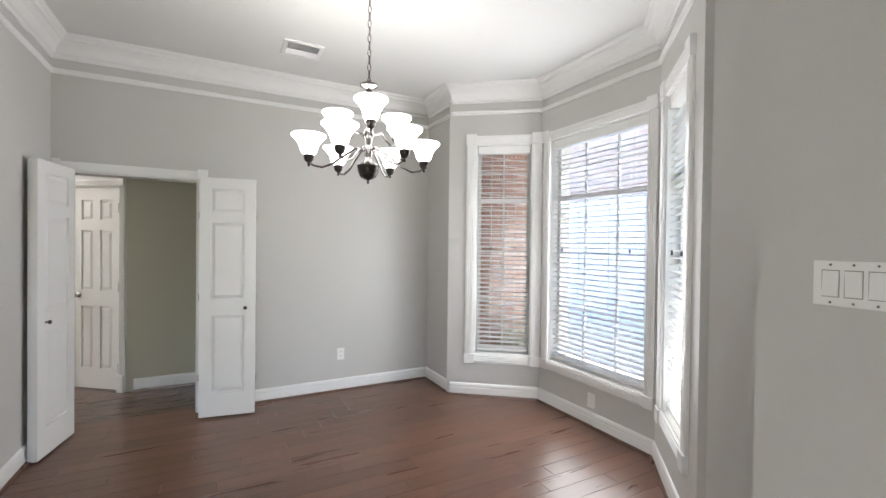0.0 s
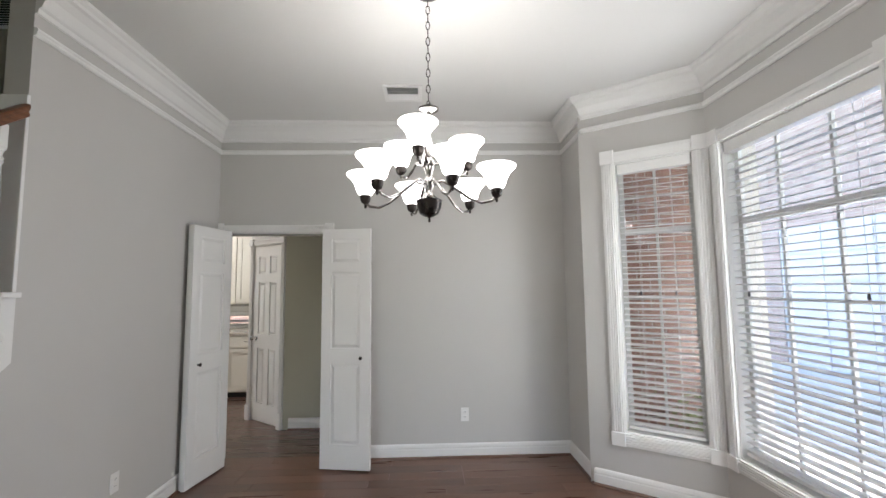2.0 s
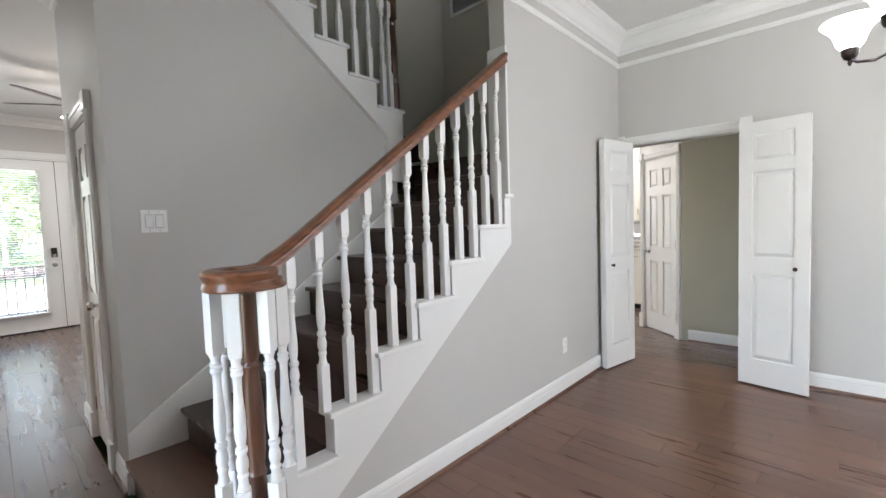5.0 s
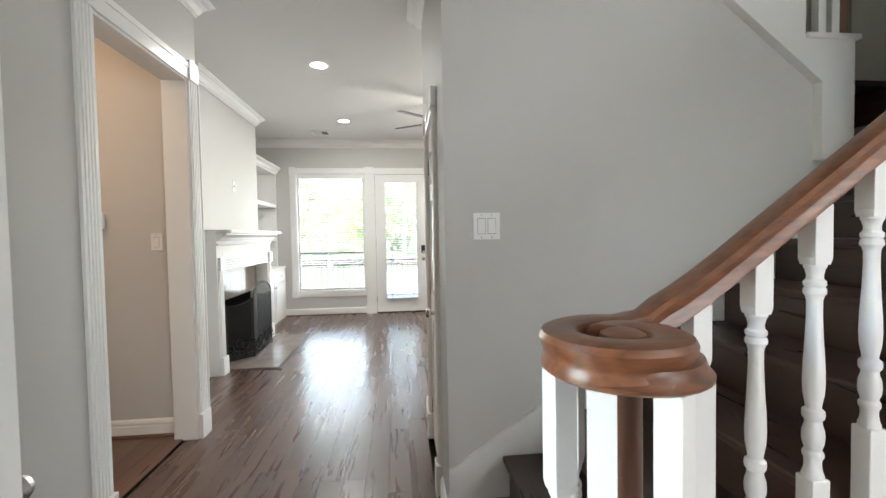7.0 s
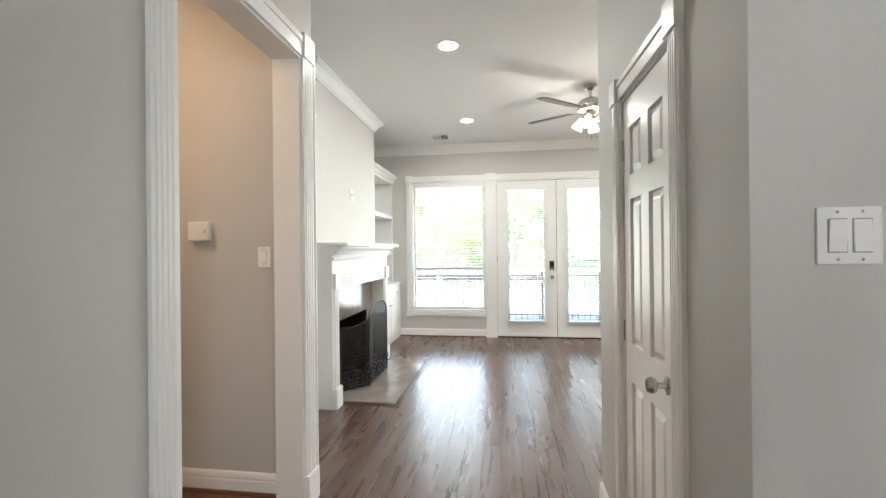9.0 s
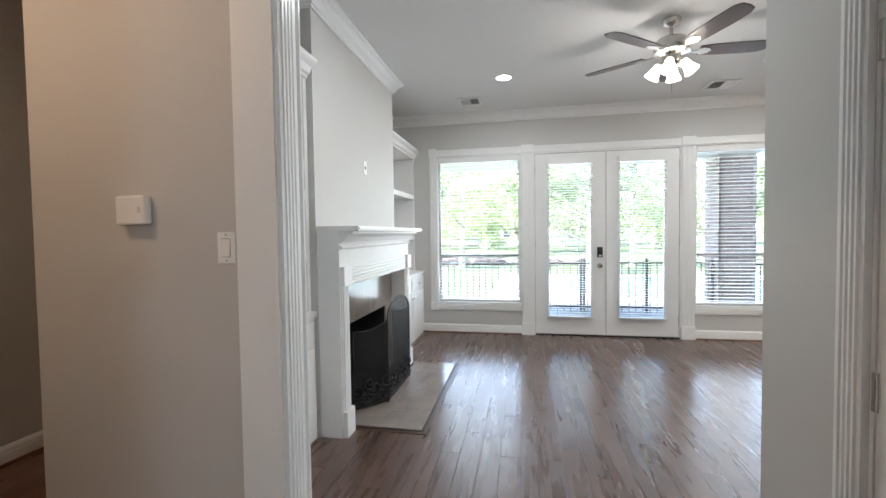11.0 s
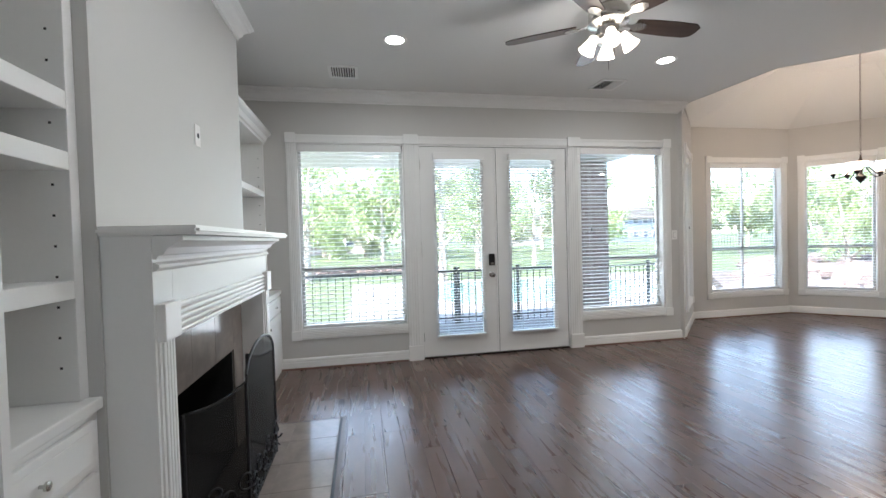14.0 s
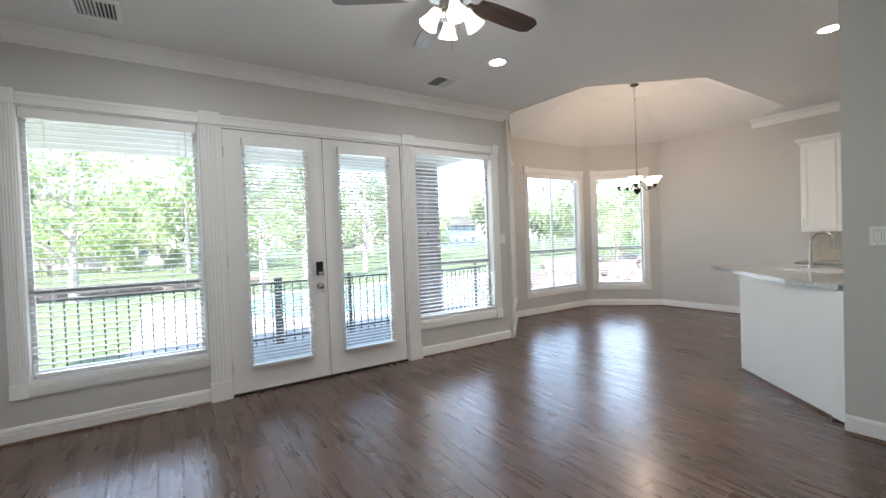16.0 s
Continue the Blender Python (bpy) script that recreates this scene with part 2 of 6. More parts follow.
def part(name, bm, material, parent=None, label="", smooth=False, m=None, kind=""):
    """Links a bmesh as one mesh object, under a thing or a part where one is given."""
    me = bpy.data.meshes.new(name)
    bm.to_mesh(me)
    bm.free()
    for mm in (material if isinstance(material, (list, tuple)) else [material]):
        me.materials.append(mm)
    if smooth:
        me.polygons.foreach_set("use_smooth", [True] * len(me.polygons))
        me.set_sharp_from_angle(angle=radians(35))
    ob = new(name, me)
    if parent:
        ob.parent = parent
    if m is not None:
        ob.matrix_basis = m
    return tagged(ob, label, kind=kind)


def again(name, data, parent, m):
    """One more object on shared mesh data."""
    ob = new(name, data)
    ob.parent = parent
    ob.matrix_basis = m
    return ob


def thing(name, m, label, category, group="", kind=""):
    ob = new(name)
    ob.matrix_basis = m
    ob.empty_display_size = 0.1
    return tagged(ob, label, category, group, kind)


def B():
    return bmesh.new()


def bx(*a, **k):
    return box(bmesh.new(), *a, **k)


def along(p0, p1, z=0.0):
    """Local frame on a wall's inner face: x along p0 to p1, y into the room (left), z up."""
    d = (Vector(p1) - Vector(p0)).normalized()
    return Matrix(((d.x, -d.y, 0, p0[0]), (d.y, d.x, 0, p0[1]), (0, 0, 1, z), (0, 0, 0, 1)))


H = 3.05
WALL_TOP = 3.17


def wall(name, p0, p1, holes=(), top=WALL_TOP, th=0.12, e0=0.0, e1=0.0, z0=0.0, label="", material=None):
    """A wall with real openings: holes are (from, to, bottom, top) along p0 to p1; its body lies to the right of that line."""
    bm = B()
    ln = (Vector(p1) - Vector(p0)).length
    x = -e0
    for a, b, lo, hi in sorted(holes):
        box(bm, x, a, -th, 0, z0, top)
        if lo > z0:
            box(bm, a, b, -th, 0, z0, lo)
        if hi < top:
            box(bm, a, b, -th, 0, hi, top)
        x = b
    box(bm, x, ln + e1, -th, 0, z0, top)
    ob = part(name, bm, material or WALL, m=along(p0, p1))
    return tagged(ob, label or "smooth greige painted plaster wall", "wall", kind="structure")


def fluted(bm, x0, x1, z0, z1, vertical=True, y=0.0, depth=0.016, n=4):
    """A fluted casing board on the plane y."""
    box(bm, x0, x1, y, y + depth, z0, z1)
    w = (x1 - x0) if vertical else (z1 - z0)
    pitch = w / (n + 1.2)
    for i in range(n):
        c = (x0 if vertical else z0) + w / 2 + (i - (n - 1) / 2) * pitch
        a, b = c - pitch * 0.32, c + pitch * 0.32
        if vertical:
            prism(bm, [(a, y + depth), (b, y + depth), ((b - 0.002), y + depth + 0.006), (a + 0.002, y + depth + 0.006)], z0, z1, "z")
        else:
            prism(bm, [(y + depth, a), (y + depth + 0.006, a + 0.002), (y + depth + 0.006, b - 0.002), (y + depth, b)], x0, x1, "x")


def casing(th_ob, x0, x1, z0, z1, w=0.095, sill=True, plinth=False, left=True, right=True, y=0.0, head=True, hh=None):
    """Fluted casing with corner blocks round an opening, on the plane y of its thing."""
    hh = hh or w
    if left:
        bm = B()
        fluted(bm, x0 - w, x0, z0, z1, True, y)
        part("side_casing", bm, TRIM, th_ob)
    if right:
        bm = B()
        fluted(bm, x1, x1 + w, z0, z1, True, y)
        part("side_casing", bm, TRIM, th_ob)
    if head:
        bm = B()
        box(bm, x0, x1, y, y + 0.016, z1, z1 + hh * 0.92)
        box(bm, x0, x1, y + 0.016, y + 0.023, z1 + hh * 0.62, z1 + hh * 0.92, bevel=0.002)
        part("head_casing", bm, TRIM, th_ob)
        for c, on in ((x0 - w / 2, left), (x1 + w / 2, right)):
            if on:
                part("corner_block", bx(c - w / 2 - 0.006, c + w / 2 + 0.006, y, y + 0.03, z1 - 0.006, z1 + hh + 0.012, bevel=0.003), TRIM, th_ob)
    if sill:
        bm = B()
        fluted(bm, x0, x1, z0 - w, z0, False, y)
        part("window_sill", bm, TRIM, th_ob)
        for c, on in ((x0 - w / 2, left), (x1 + w / 2, right)):
            if on:
                part("corner_block", bx(c - w / 2 - 0.004, c + w / 2 + 0.004, y, y + 0.03, z0 - w - 0.004, z0 + 0.004, bevel=0.003), TRIM, th_ob)
    if plinth:
        for c, on in ((x0 - w / 2, left), (x1 + w / 2, right)):
            if on:
                part("plinth_block", bx(c - w / 2 - 0.008, c + w / 2 + 0.008, y, y + 0.034, z0, z0 + 0.17, bevel=0.004), TRIM, th_ob)


_slats = {}


def blind(par_name, m, w, z_lo, z_hi, tilt, y, gap=0.0445, label="", bottom=None, wand=True):
    """A venetian blind with its valance, slats, cords and bottom rail, hung in an opening w wide."""
    b = thing("venetian_blind", m, label or "white two-inch venetian blind, lowered with open slats", "blind", "window blinds")
    part("valance", bx(0.004, w - 0.004, y - 0.03, y + 0.034, z_hi - 0.075, z_hi, bevel=0.004), TRIM, b)
    key = round(w, 3)
    if key not in _slats:
        bm = B()
        prism(bm, [(-0.025, 0.0), (0.0, 0.0035), (0.025, 0.0), (0.025, 0.0038), (0.0, 0.0073), (-0.025, 0.0038)], 0.012, w - 0.012, "x")
        me = bpy.data.meshes.new("slat")
        bm.to_mesh(me)
        bm.free()
        me.materials.append(BLIND)
        _slats[key] = me
    z_b = z_lo + 0.03 if bottom is None else bottom
    n = int((z_hi - 0.09 - z_b) / gap)
    rng = random.Random(int(w * 1000 + z_lo * 77))
    for i in range(n):
        z = z_b + 0.03 + i * gap
        again("slat", _slats[key], b, pose(0, y, z, tilt + rng.uniform(-2.2, 2.2), 0, 0) @ Matrix.Translation((0, 0, rng.uniform(-0.001, 0.001))))
    part("bottom_rail", bx(0.012, w - 0.012, y - 0.024, y + 0.024, z_b - 0.01, z_b + 0.012, bevel=0.003), TRIM, b)
    for c in ((0.14, w - 0.14) if w > 0.5 else (0.09, w - 0.09)):
        bm = B()
        box(bm, c - 0.0012, c + 0.0012, y + 0.0262, y + 0.0278, z_b, z_hi - 0.06)
        box(bm, c - 0.0012, c + 0.0012, y - 0.0278, y - 0.0262, z_b, z_hi - 0.06)
        cord = part("ladder_cord", bm, BLIND, b)
        if w > 0.5 and z_hi > 2:
            part("tassel", lathe(B(), [(0.002, 1.475), (0.006, 1.468), (0.0075, 1.450), (0.006, 1.444), (0.001, 1.443)], 8, (c, y + 0.036, 0)), SASH_DARK, cord, "small dark cord tassel")
    if wand and w > 0.5:
        part("tilt_wand", tube(B(), [(0.09, y + 0.04, z_hi - 0.07), (0.09, y + 0.042, z_hi - 0.95)], 0.004, 6), PLASTIC, b)
    return b


def window(name, p0, p1, a, b, z0, z1, th=0.14, rail=None, grid=None, tilt=8, label="", gap=0.0445, sides=(True, True), case_w=0.095, mull=False, rail_mat=None, wand=True):
    """A single-hung window in the wall p0 to p1, with lining, sash, panes, casing and its blind."""
    m = along(p0, p1) @ Matrix.Translation((a, 0, 0))
    w = b - a
    win = thing(name, m, label or "white framed single-hung window with blind", "window", kind="structure")
    bm = B()
    box(bm, 0, 0.012, -th, -0.001, z0, z1)
    box(bm, w - 0.012, w, -th, -0.001, z0, z1)
    box(bm, 0.012, w - 0.012, -th, -0.001, z1 - 0.012, z1)
    box(bm, 0.012, w - 0.012, -th, -0.001, z0, z0 + 0.012)
    part("jamb_lining", bm, TRIM, win)
    rail = rail or (z0 + (z1 - z0) * 0.33)
    f = 0.035
    bm = B()
    for q in ((0.012, 0.012 + f, z0 + 0.012, z1 - 0.012), (w - 0.012 - f, w - 0.012, z0 + 0.012, z1 - 0.012)):
        box(bm, q[0], q[1], -0.115, -0.085, q[2], q[3])
    box(bm, 0.012 + f, w - 0.012 - f, -0.115, -0.085, z0 + 0.012, z0 + 0.012 + f)
    box(bm, 0.012 + f, w - 0.012 - f, -0.115, -0.085, z1 - 0.012 - f, z1 - 0.012)
    part("window_frame", bm, SASH, win)
    part("meeting_rail", bx(0.012 + f, w - 0.012 - f, -0.118, -0.078, rail - 0.022, rail + 0.022, bevel=0.003), rail_mat or RAILMET, win)
    for lo, hi in ((z0 + 0.012 + f, rail - 0.022), (rail + 0.022, z1 - 0.012 - f)):
        g = part("pane", bx(0.012 + f, w - 0.012 - f, -0.102, -0.098, lo, hi), GLASS, win)
        g.visible_shadow = False
    if mull:
        part("mullion", bx(w / 2 - 0.016, w / 2 + 0.016, -0.116, -0.084, z0 + 0.047, z1 - 0.047), SASH, win)
    if grid:
        cols, zs = grid
        for i in range(1, cols):
            x = w * i / cols
            part("muntin", bx(x - 0.009, x + 0.009, -0.112, -0.09, z0 + 0.047, z1 - 0.047), SASH, win)
        for z in zs:
            part("muntin", bx(0.047, w - 0.047, -0.1115, -0.0905, z - 0.009, z + 0.009), SASH, win)
    casing(win, 0, w, z0, z1, case_w, left=sides[0], right=sides[1])
    blind(name, m @ Matrix.Translation((0.016, 0, 0)), w - 0.032, z0 + 0.012, z1 - 0.014, tilt, -0.045, gap, wand=wand)
    return win


BASE_PROF = [(0, 0), (0.016, 0), (0.016, 0.075), (0.013, 0.083), (0.013, 0.09), (0.016, 0.094), (0.012, 0.112), (0.005, 0.122), (0, 0.124)]
SHOE_PROF = [(0.0165, 0), (0.032, 0), (0.030, 0.010), (0.024, 0.017), (0.0165, 0.019)]
CROWN_PROF = [(0, -0.125), (0.012, -0.125), (0.014, -0.108), (0.026, -0.10), (0.032, -0.088), (0.045, -0.062), (0.07, -0.04), (0.085, -0.034), (0.088, -0.022), (0.104, -0.012), (0.106, 0.0), (0, 0)]
RAIL_PROF = [(0, -0.02), (0.01, -0.02), (0.017, -0.012), (0.017, -0.002), (0.022, 0.004), (0.022, 0.012), (0.014, 0.02), (0, 0.02)]


def baseboard(path):
    ob = part("baseboard", sweep(B(), path, BASE_PROF), TRIM)
    tagged(ob, "white painted moulded wooden baseboard", "baseboard", kind="structure")
    sh = part("shoe_mould", sweep(B(), path, SHOE_PROF), FLOOR_D, ob)
    return ob


def crown(path, z=H, frieze=None):
    """Crown moulding; with a frieze height, taller and with a picture rail below it."""
    k = 1.35 if frieze else 1.0
    ob = part("crown_moulding", sweep(B(), [(*p[:2], z) for p in path], [(d * (1 + (k - 1) * 0.5), h * k) for d, h in CROWN_PROF]), TRIM)
    tagged(ob, "white painted stepped crown moulding", "crown moulding", kind="structure")
    if frieze:
        part("picture_rail", sweep(B(), [(*p[:2], frieze) for p in path], RAIL_PROF), TRIM, ob)
    return ob


# ---- plan ----
XW, YN, XE = -1.0, 4.494, 2.2            # dining room: stair wall, back wall, window wall
BAY = [(2.2, 1.46), (2.88, 2.16), (2.88, 3.40), (2.2, 3.92)]
YS, YH = -0.9, 0.7                       # hall: south and north walls
XL, XLE, YLN = -7.86, -3.5, 3.34         # living room: window wall, east wall, north wall
NOOK = [(-7.86, 3.54), (-8.87, 4.55), (-8.87, 6.38), (-7.92, 7.33)]
YK = 7.33                                # kitchen and nook north wall

# dining room shell
wall("wall_foyer_east", (1.57, YS), (1.57, 0.9), e0=0.12)
wall("wall_dining_south", (1.69, 0.9), (XE, 0.9), e1=0.12)
wall("wall_dining_east", (XE, 0.9), BAY[0], e1=0.0)
BAYW = [(0.20, 0.75), (0.085, 1.11), (0.085, 0.63)]
BZ0, BZ1 = 0.42, 2.475
for i in range(3):
    a, b = BAYW[i]
    wall("wall_bay_%d" % (i + 1), BAY[i], BAY[i + 1], [(a, b, BZ0, BZ1)], th=0.14, e0=0.04, e1=0.04)
wall("wall_dining_east_2", BAY[3], (XE, YN), e1=0.12)
DOOR_X0, DOOR_X1, DOOR_H = -0.941, -0.022, 2.035
wall("wall_dining_north", (XE, YN), (XW, YN), [(XE - DOOR_X1, XE - DOOR_X0, 0, DOOR_H)], e1=0.12)
wall("wall_stair_stub", (XW, YN), (XW, 2.60), top=5.6)

# hall
OP0, OP1, OPH = -3.28, -2.38, 2.45
wall("wall_hall_south", (-3.42, YS), (1.57, YS), [(-3.28 + 3.42, -2.38 + 3.42, 0, OPH), (3.42 - 1.03, 3.42 - 0.10, 0, 2.035)], th=0.15, e1=0.12)
CL0, CL1 = -3.06, -2.49
wall("wall_hall_north", (-2.09, YH), (XLE, YH), [(-2.09 - CL1, -2.09 - CL0, 0, 2.035)], th=0.119)
tagged(part("wall_stair_side", prism(B(), [(YH + 0.12, 0), (2.60, 0), (2.60, 1.95), (2.48, 2.06), (YH + 0.12, 2.06 + 0.785 * (2.48 - YH - 0.12))], -2.20, -2.09, "x"), WALL),
       "greige painted wall along the lower stair flight", "wall", kind="structure")
tagged(part("wall_stair_side_2", bx(-2.20, -2.0901, YH + 0.001, YH + 0.12, 0, 5.6), WALL), "greige painted wall corner by the stair", "wall", kind="structure")
wall("wall_living_east", (XLE, YH + 0.12), (XLE, YLN), th=0.12, label="greige painted wall beside the hall opening")
wall("wall_living_south", (XL, -1.95), (-3.47, -1.95), th=0.13, e0=0.14)
wall("wall_study_west", (-3.37, -1.05), (-3.37, -2.08), th=0.10)
wall("wall_study_south", (-6.0, -3.25), (-1.95, -3.25), e1=0.05)
wall("wall_study_east", (-1.95, -3.25), (-1.95, -1.05), th=0.05)
wall("wall_study_passage", (-6.0, -2.08), (-6.0, -3.25))
wall("wall_living_north", (XLE, YLN), (-4.44, YLN), e0=-0.0, label="greige painted wall beside the kitchen bar")
# west wall: window, french doors, window
WY = [(-1.27, -0.09), (0.07, 1.927), (2.085, 3.25)]
WZ0, WZ1 = 0.42, 2.485
wall("wall_living_west", (XL, NOOK[0][1]), (XL, -1.95),
     [(NOOK[0][1] - b, NOOK[0][1] - a, 0.0 if i == 1 else WZ0, WZ1) for i, (a, b) in enumerate(WY)], th=0.14)
NW = [(0.28, 1.14), (0.13, 1.49), (0.30, 1.14)]
for i, (p, q) in enumerate(((NOOK[3], NOOK[2]), (NOOK[2], NOOK[1]), (NOOK[1], NOOK[0]))):
    ln = (Vector(q) - Vector(p)).length
    a, b = NW[i]
    wall("wall_nook_%d" % (i + 1), p, q, [(a, b, 0.40, 2.49)], th=0.14, e0=0.05, e1=0.05)
KW0, KW1, KWZ0, KWZ1 = -2.45, -1.45, 0.93, 1.18      # kitchen window
wall("wall_kitchen_north", (1.0, YK), NOOK[3], [(1.0 - KW1, 1.0 - KW0, KWZ0, KWZ1)], th=0.14)
wall("wall_kitchen_south", (-3.38, 4.615), (-1.0, 4.615), th=0.10)
wall("wall_kitchen_west", (-3.38, YLN + 0.12), (-3.38, 4.515), th=0.10)
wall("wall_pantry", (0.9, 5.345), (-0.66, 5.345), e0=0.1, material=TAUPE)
wall("wall_pantry_angle", (-0.66, 5.345), (-1.216, 5.771), [(0.075, 0.635, 0, 2.035)], th=0.10)
wall("wall_pantry_side", (-1.216, 5.771), (-1.216, YK), th=0.10)
wall("wall_kitchen_east", (0.9, 4.61), (0.9, 5.345))

# stairwell walls above the ceiling
SW_ = (-3.2, -1.0, 0.82, 4.35)
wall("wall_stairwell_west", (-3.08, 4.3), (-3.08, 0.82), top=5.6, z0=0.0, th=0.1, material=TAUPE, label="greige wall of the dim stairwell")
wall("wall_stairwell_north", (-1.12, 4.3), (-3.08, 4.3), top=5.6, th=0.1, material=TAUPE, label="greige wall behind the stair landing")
wall("wall_stairwell_south", (-3.08, 0.82), (-2.2, 0.82), top=5.6, z0=3.05, th=0.12)
wall("wall_stairwell_south_2", (-2.09, 0.70), (-0.88, 0.70), top=5.6, z0=3.05, th=0.12)
wall("wall_stairwell_east", (-1.0, 2.6), (-1.0, 0.70), top=5.6, z0=3.05, th=-0.12)
# Four slabs round an added gap, out of view, that lets sky light down.
bm = B()
for q in ((-3.3, -0.8, 0.5, 3.45), (-3.3, -0.8, 4.1, 4.6), (-3.3, -2.05, 3.45, 4.1), (-1.6, -0.8, 3.45, 4.1)):
    box(bm, *q, 5.6, 5.7)
tagged(part("ceiling_stairwell", bm, CEIL), "white painted ceiling with an unseen added light gap", "ceiling", kind="structure")

# ceiling
OCT = [(-7.86, 3.58), (-6.68, 3.66), (-5.84, 4.65), (-5.84, 6.80), (-6.40, YK), NOOK[3], NOOK[2], NOOK[1]]
bm = B()
for x0, x1, y0, y1 in ((-1.0, 3.2, -1.1, 4.62), (-3.5, -1.0, -1.06, 0.70), (-3.5, -1.9, -3.4, -1.06), (-3.5, -2.09, 0.70, 0.82), (-6.1, -3.5, -3.4, -2.0), (-8.0, -3.5, -2.0, 3.54), (-5.84, -3.5, 3.54, 7.5),
                       (-3.5, -1.0, 4.36, 7.5), (-1.0, 1.1, 4.62, 7.5), (-3.5, -3.13, 0.82, 4.36)):
    box(bm, x0, x1, y0, y1, H, WALL_TOP)
prism(bm, [(-8.0, 3.54), (-5.84, 3.54), (-5.84, 4.65), (-6.68, 3.66), (-7.86, 3.58), (-8.0, 3.7)], H, WALL_TOP)
prism(bm, [(-5.84, 6.8), (-5.84, 7.5), (-6.4, 7.5), (-6.4, YK)], H, WALL_TOP)
tagged(part("ceiling", bm, CEIL), "white painted flat ceiling with fine texture", "ceiling", kind="structure")
bm = B()
cx, cy = -7.30, 5.50
rings = []
for k, z in ((1.0, 3.045), (0.40, 3.60)):
    for dz in (0, 0.12):
        rings.append([bm.verts.new((cx + (x - cx) * k * (1.0 if dz == 0 else 1.03), cy + (y - cy) * k * (1.0 if dz == 0 else 1.03), z + dz)) for x, y in OCT])
lo, lo2, hi, hi2 = rings
n = len(OCT)
for i in range(n):
    j = (i + 1) % n
    bm.faces.new((lo[i], lo[j], hi[j], hi[i]))
    bm.faces.new((lo2[i], hi2[i], hi2[j], lo2[j]))
    bm.faces.new((lo[i], lo2[i], lo2[j], lo[j]))
bm.faces.new(hi)
bm.faces.new(hi2)
bmesh.ops.recalc_face_normals(bm, faces=bm.faces[:])
tagged(part("ceiling_nook", bm, CEIL), "white painted raised octagonal vaulted ceiling", "ceiling", kind="structure")

# mouldings
crown([(1.45, 0.9), (XE, 0.9), *BAY, (XE, YN), (XW, YN), (XW, 2.60)], frieze=2.787)
crown([NOOK[0], (XL, -1.95), (-6.44, -1.95), (-6.44, -1.46), (-4.63, -1.46), (-4.63, -1.95), (-3.47, -1.95), (-3.47, -1.05)])
crown([(-2.09, YH), (XLE, YH), (XLE, YLN), (-4.44, YLN)])
crown([(-3.42, -1.04), (-3.42, YS), (1.57, YS)])
crown([(-4.5, YK), (-6.42, YK)])
for path in ([(1.57, YS), (1.57, 0.9)], [(1.69, 0.9), (XE, 0.9), *BAY, (XE, YN), (DOOR_X1 + 0.1, YN)],
             [(XW, YN), (XW, 1.02)],
             [(-2.26, YS), (-1.13, YS)], [(0.0, YS), (1.57, YS)], [(-2.09, YH), (CL1 + 0.1, YH)], [(CL0 - 0.1, YH), (XLE, YH), (XLE, YLN), (-4.44, YLN)],
             [(-3.37, -1.05), (-3.37, -2.08)], [(-6.0, -3.25), (-1.95, -3.25)],
             [(-4.0, YK), NOOK[3], NOOK[2], NOOK[1], NOOK[0], (XL, 2.09)], [(XL, -0.09), (XL, -1.55)],
             [(0.9, 5.345), (-0.60, 5.345)]):
    baseboard(path)

# windows and blinds
for i in range(3):
    a, b = BAYW[i]
    window("window_%d" % (i + 1), BAY[i], BAY[i + 1], a, b, BZ0, BZ1, rail=1.93, grid=((3 if i == 1 else 2), (0.93, 1.43, 2.2)), tilt=(-5, -6, -8)[i], rail_mat=TRIM, wand=False,
           label="white bay window with muntins and a lowered white blind", case_w=(0.09, 0.08, 0.09)[i])
pW = (XL, NOOK[0][1])
for i, k in ((0, 4), (2, 5)):
    a, b = WY[i]
    window("window_%d" % k, pW, (XL, -1.95), pW[1] - b, pW[1] - a, WZ0, WZ1, rail=1.08, tilt=-3, sides=((False, True) if i == 0 else (True, False))[::1])
for i, (p, q) in enumerate(((NOOK[3], NOOK[2]), (NOOK[2], NOOK[1]), (NOOK[1], NOOK[0]))):
    a, b = NW[i]
    window("window_%d" % (6 + i), p, q, a, b, 0.40, 2.49, rail=1.10, tilt=-4, mull=(i == 1), case_w=0.085)
window("window_9", (1.0, YK), NOOK[3], 1.0 - KW1, 1.0 - KW0, KWZ0, KWZ1, tilt=6, case_w=0.07, label="small kitchen window with a white blind")


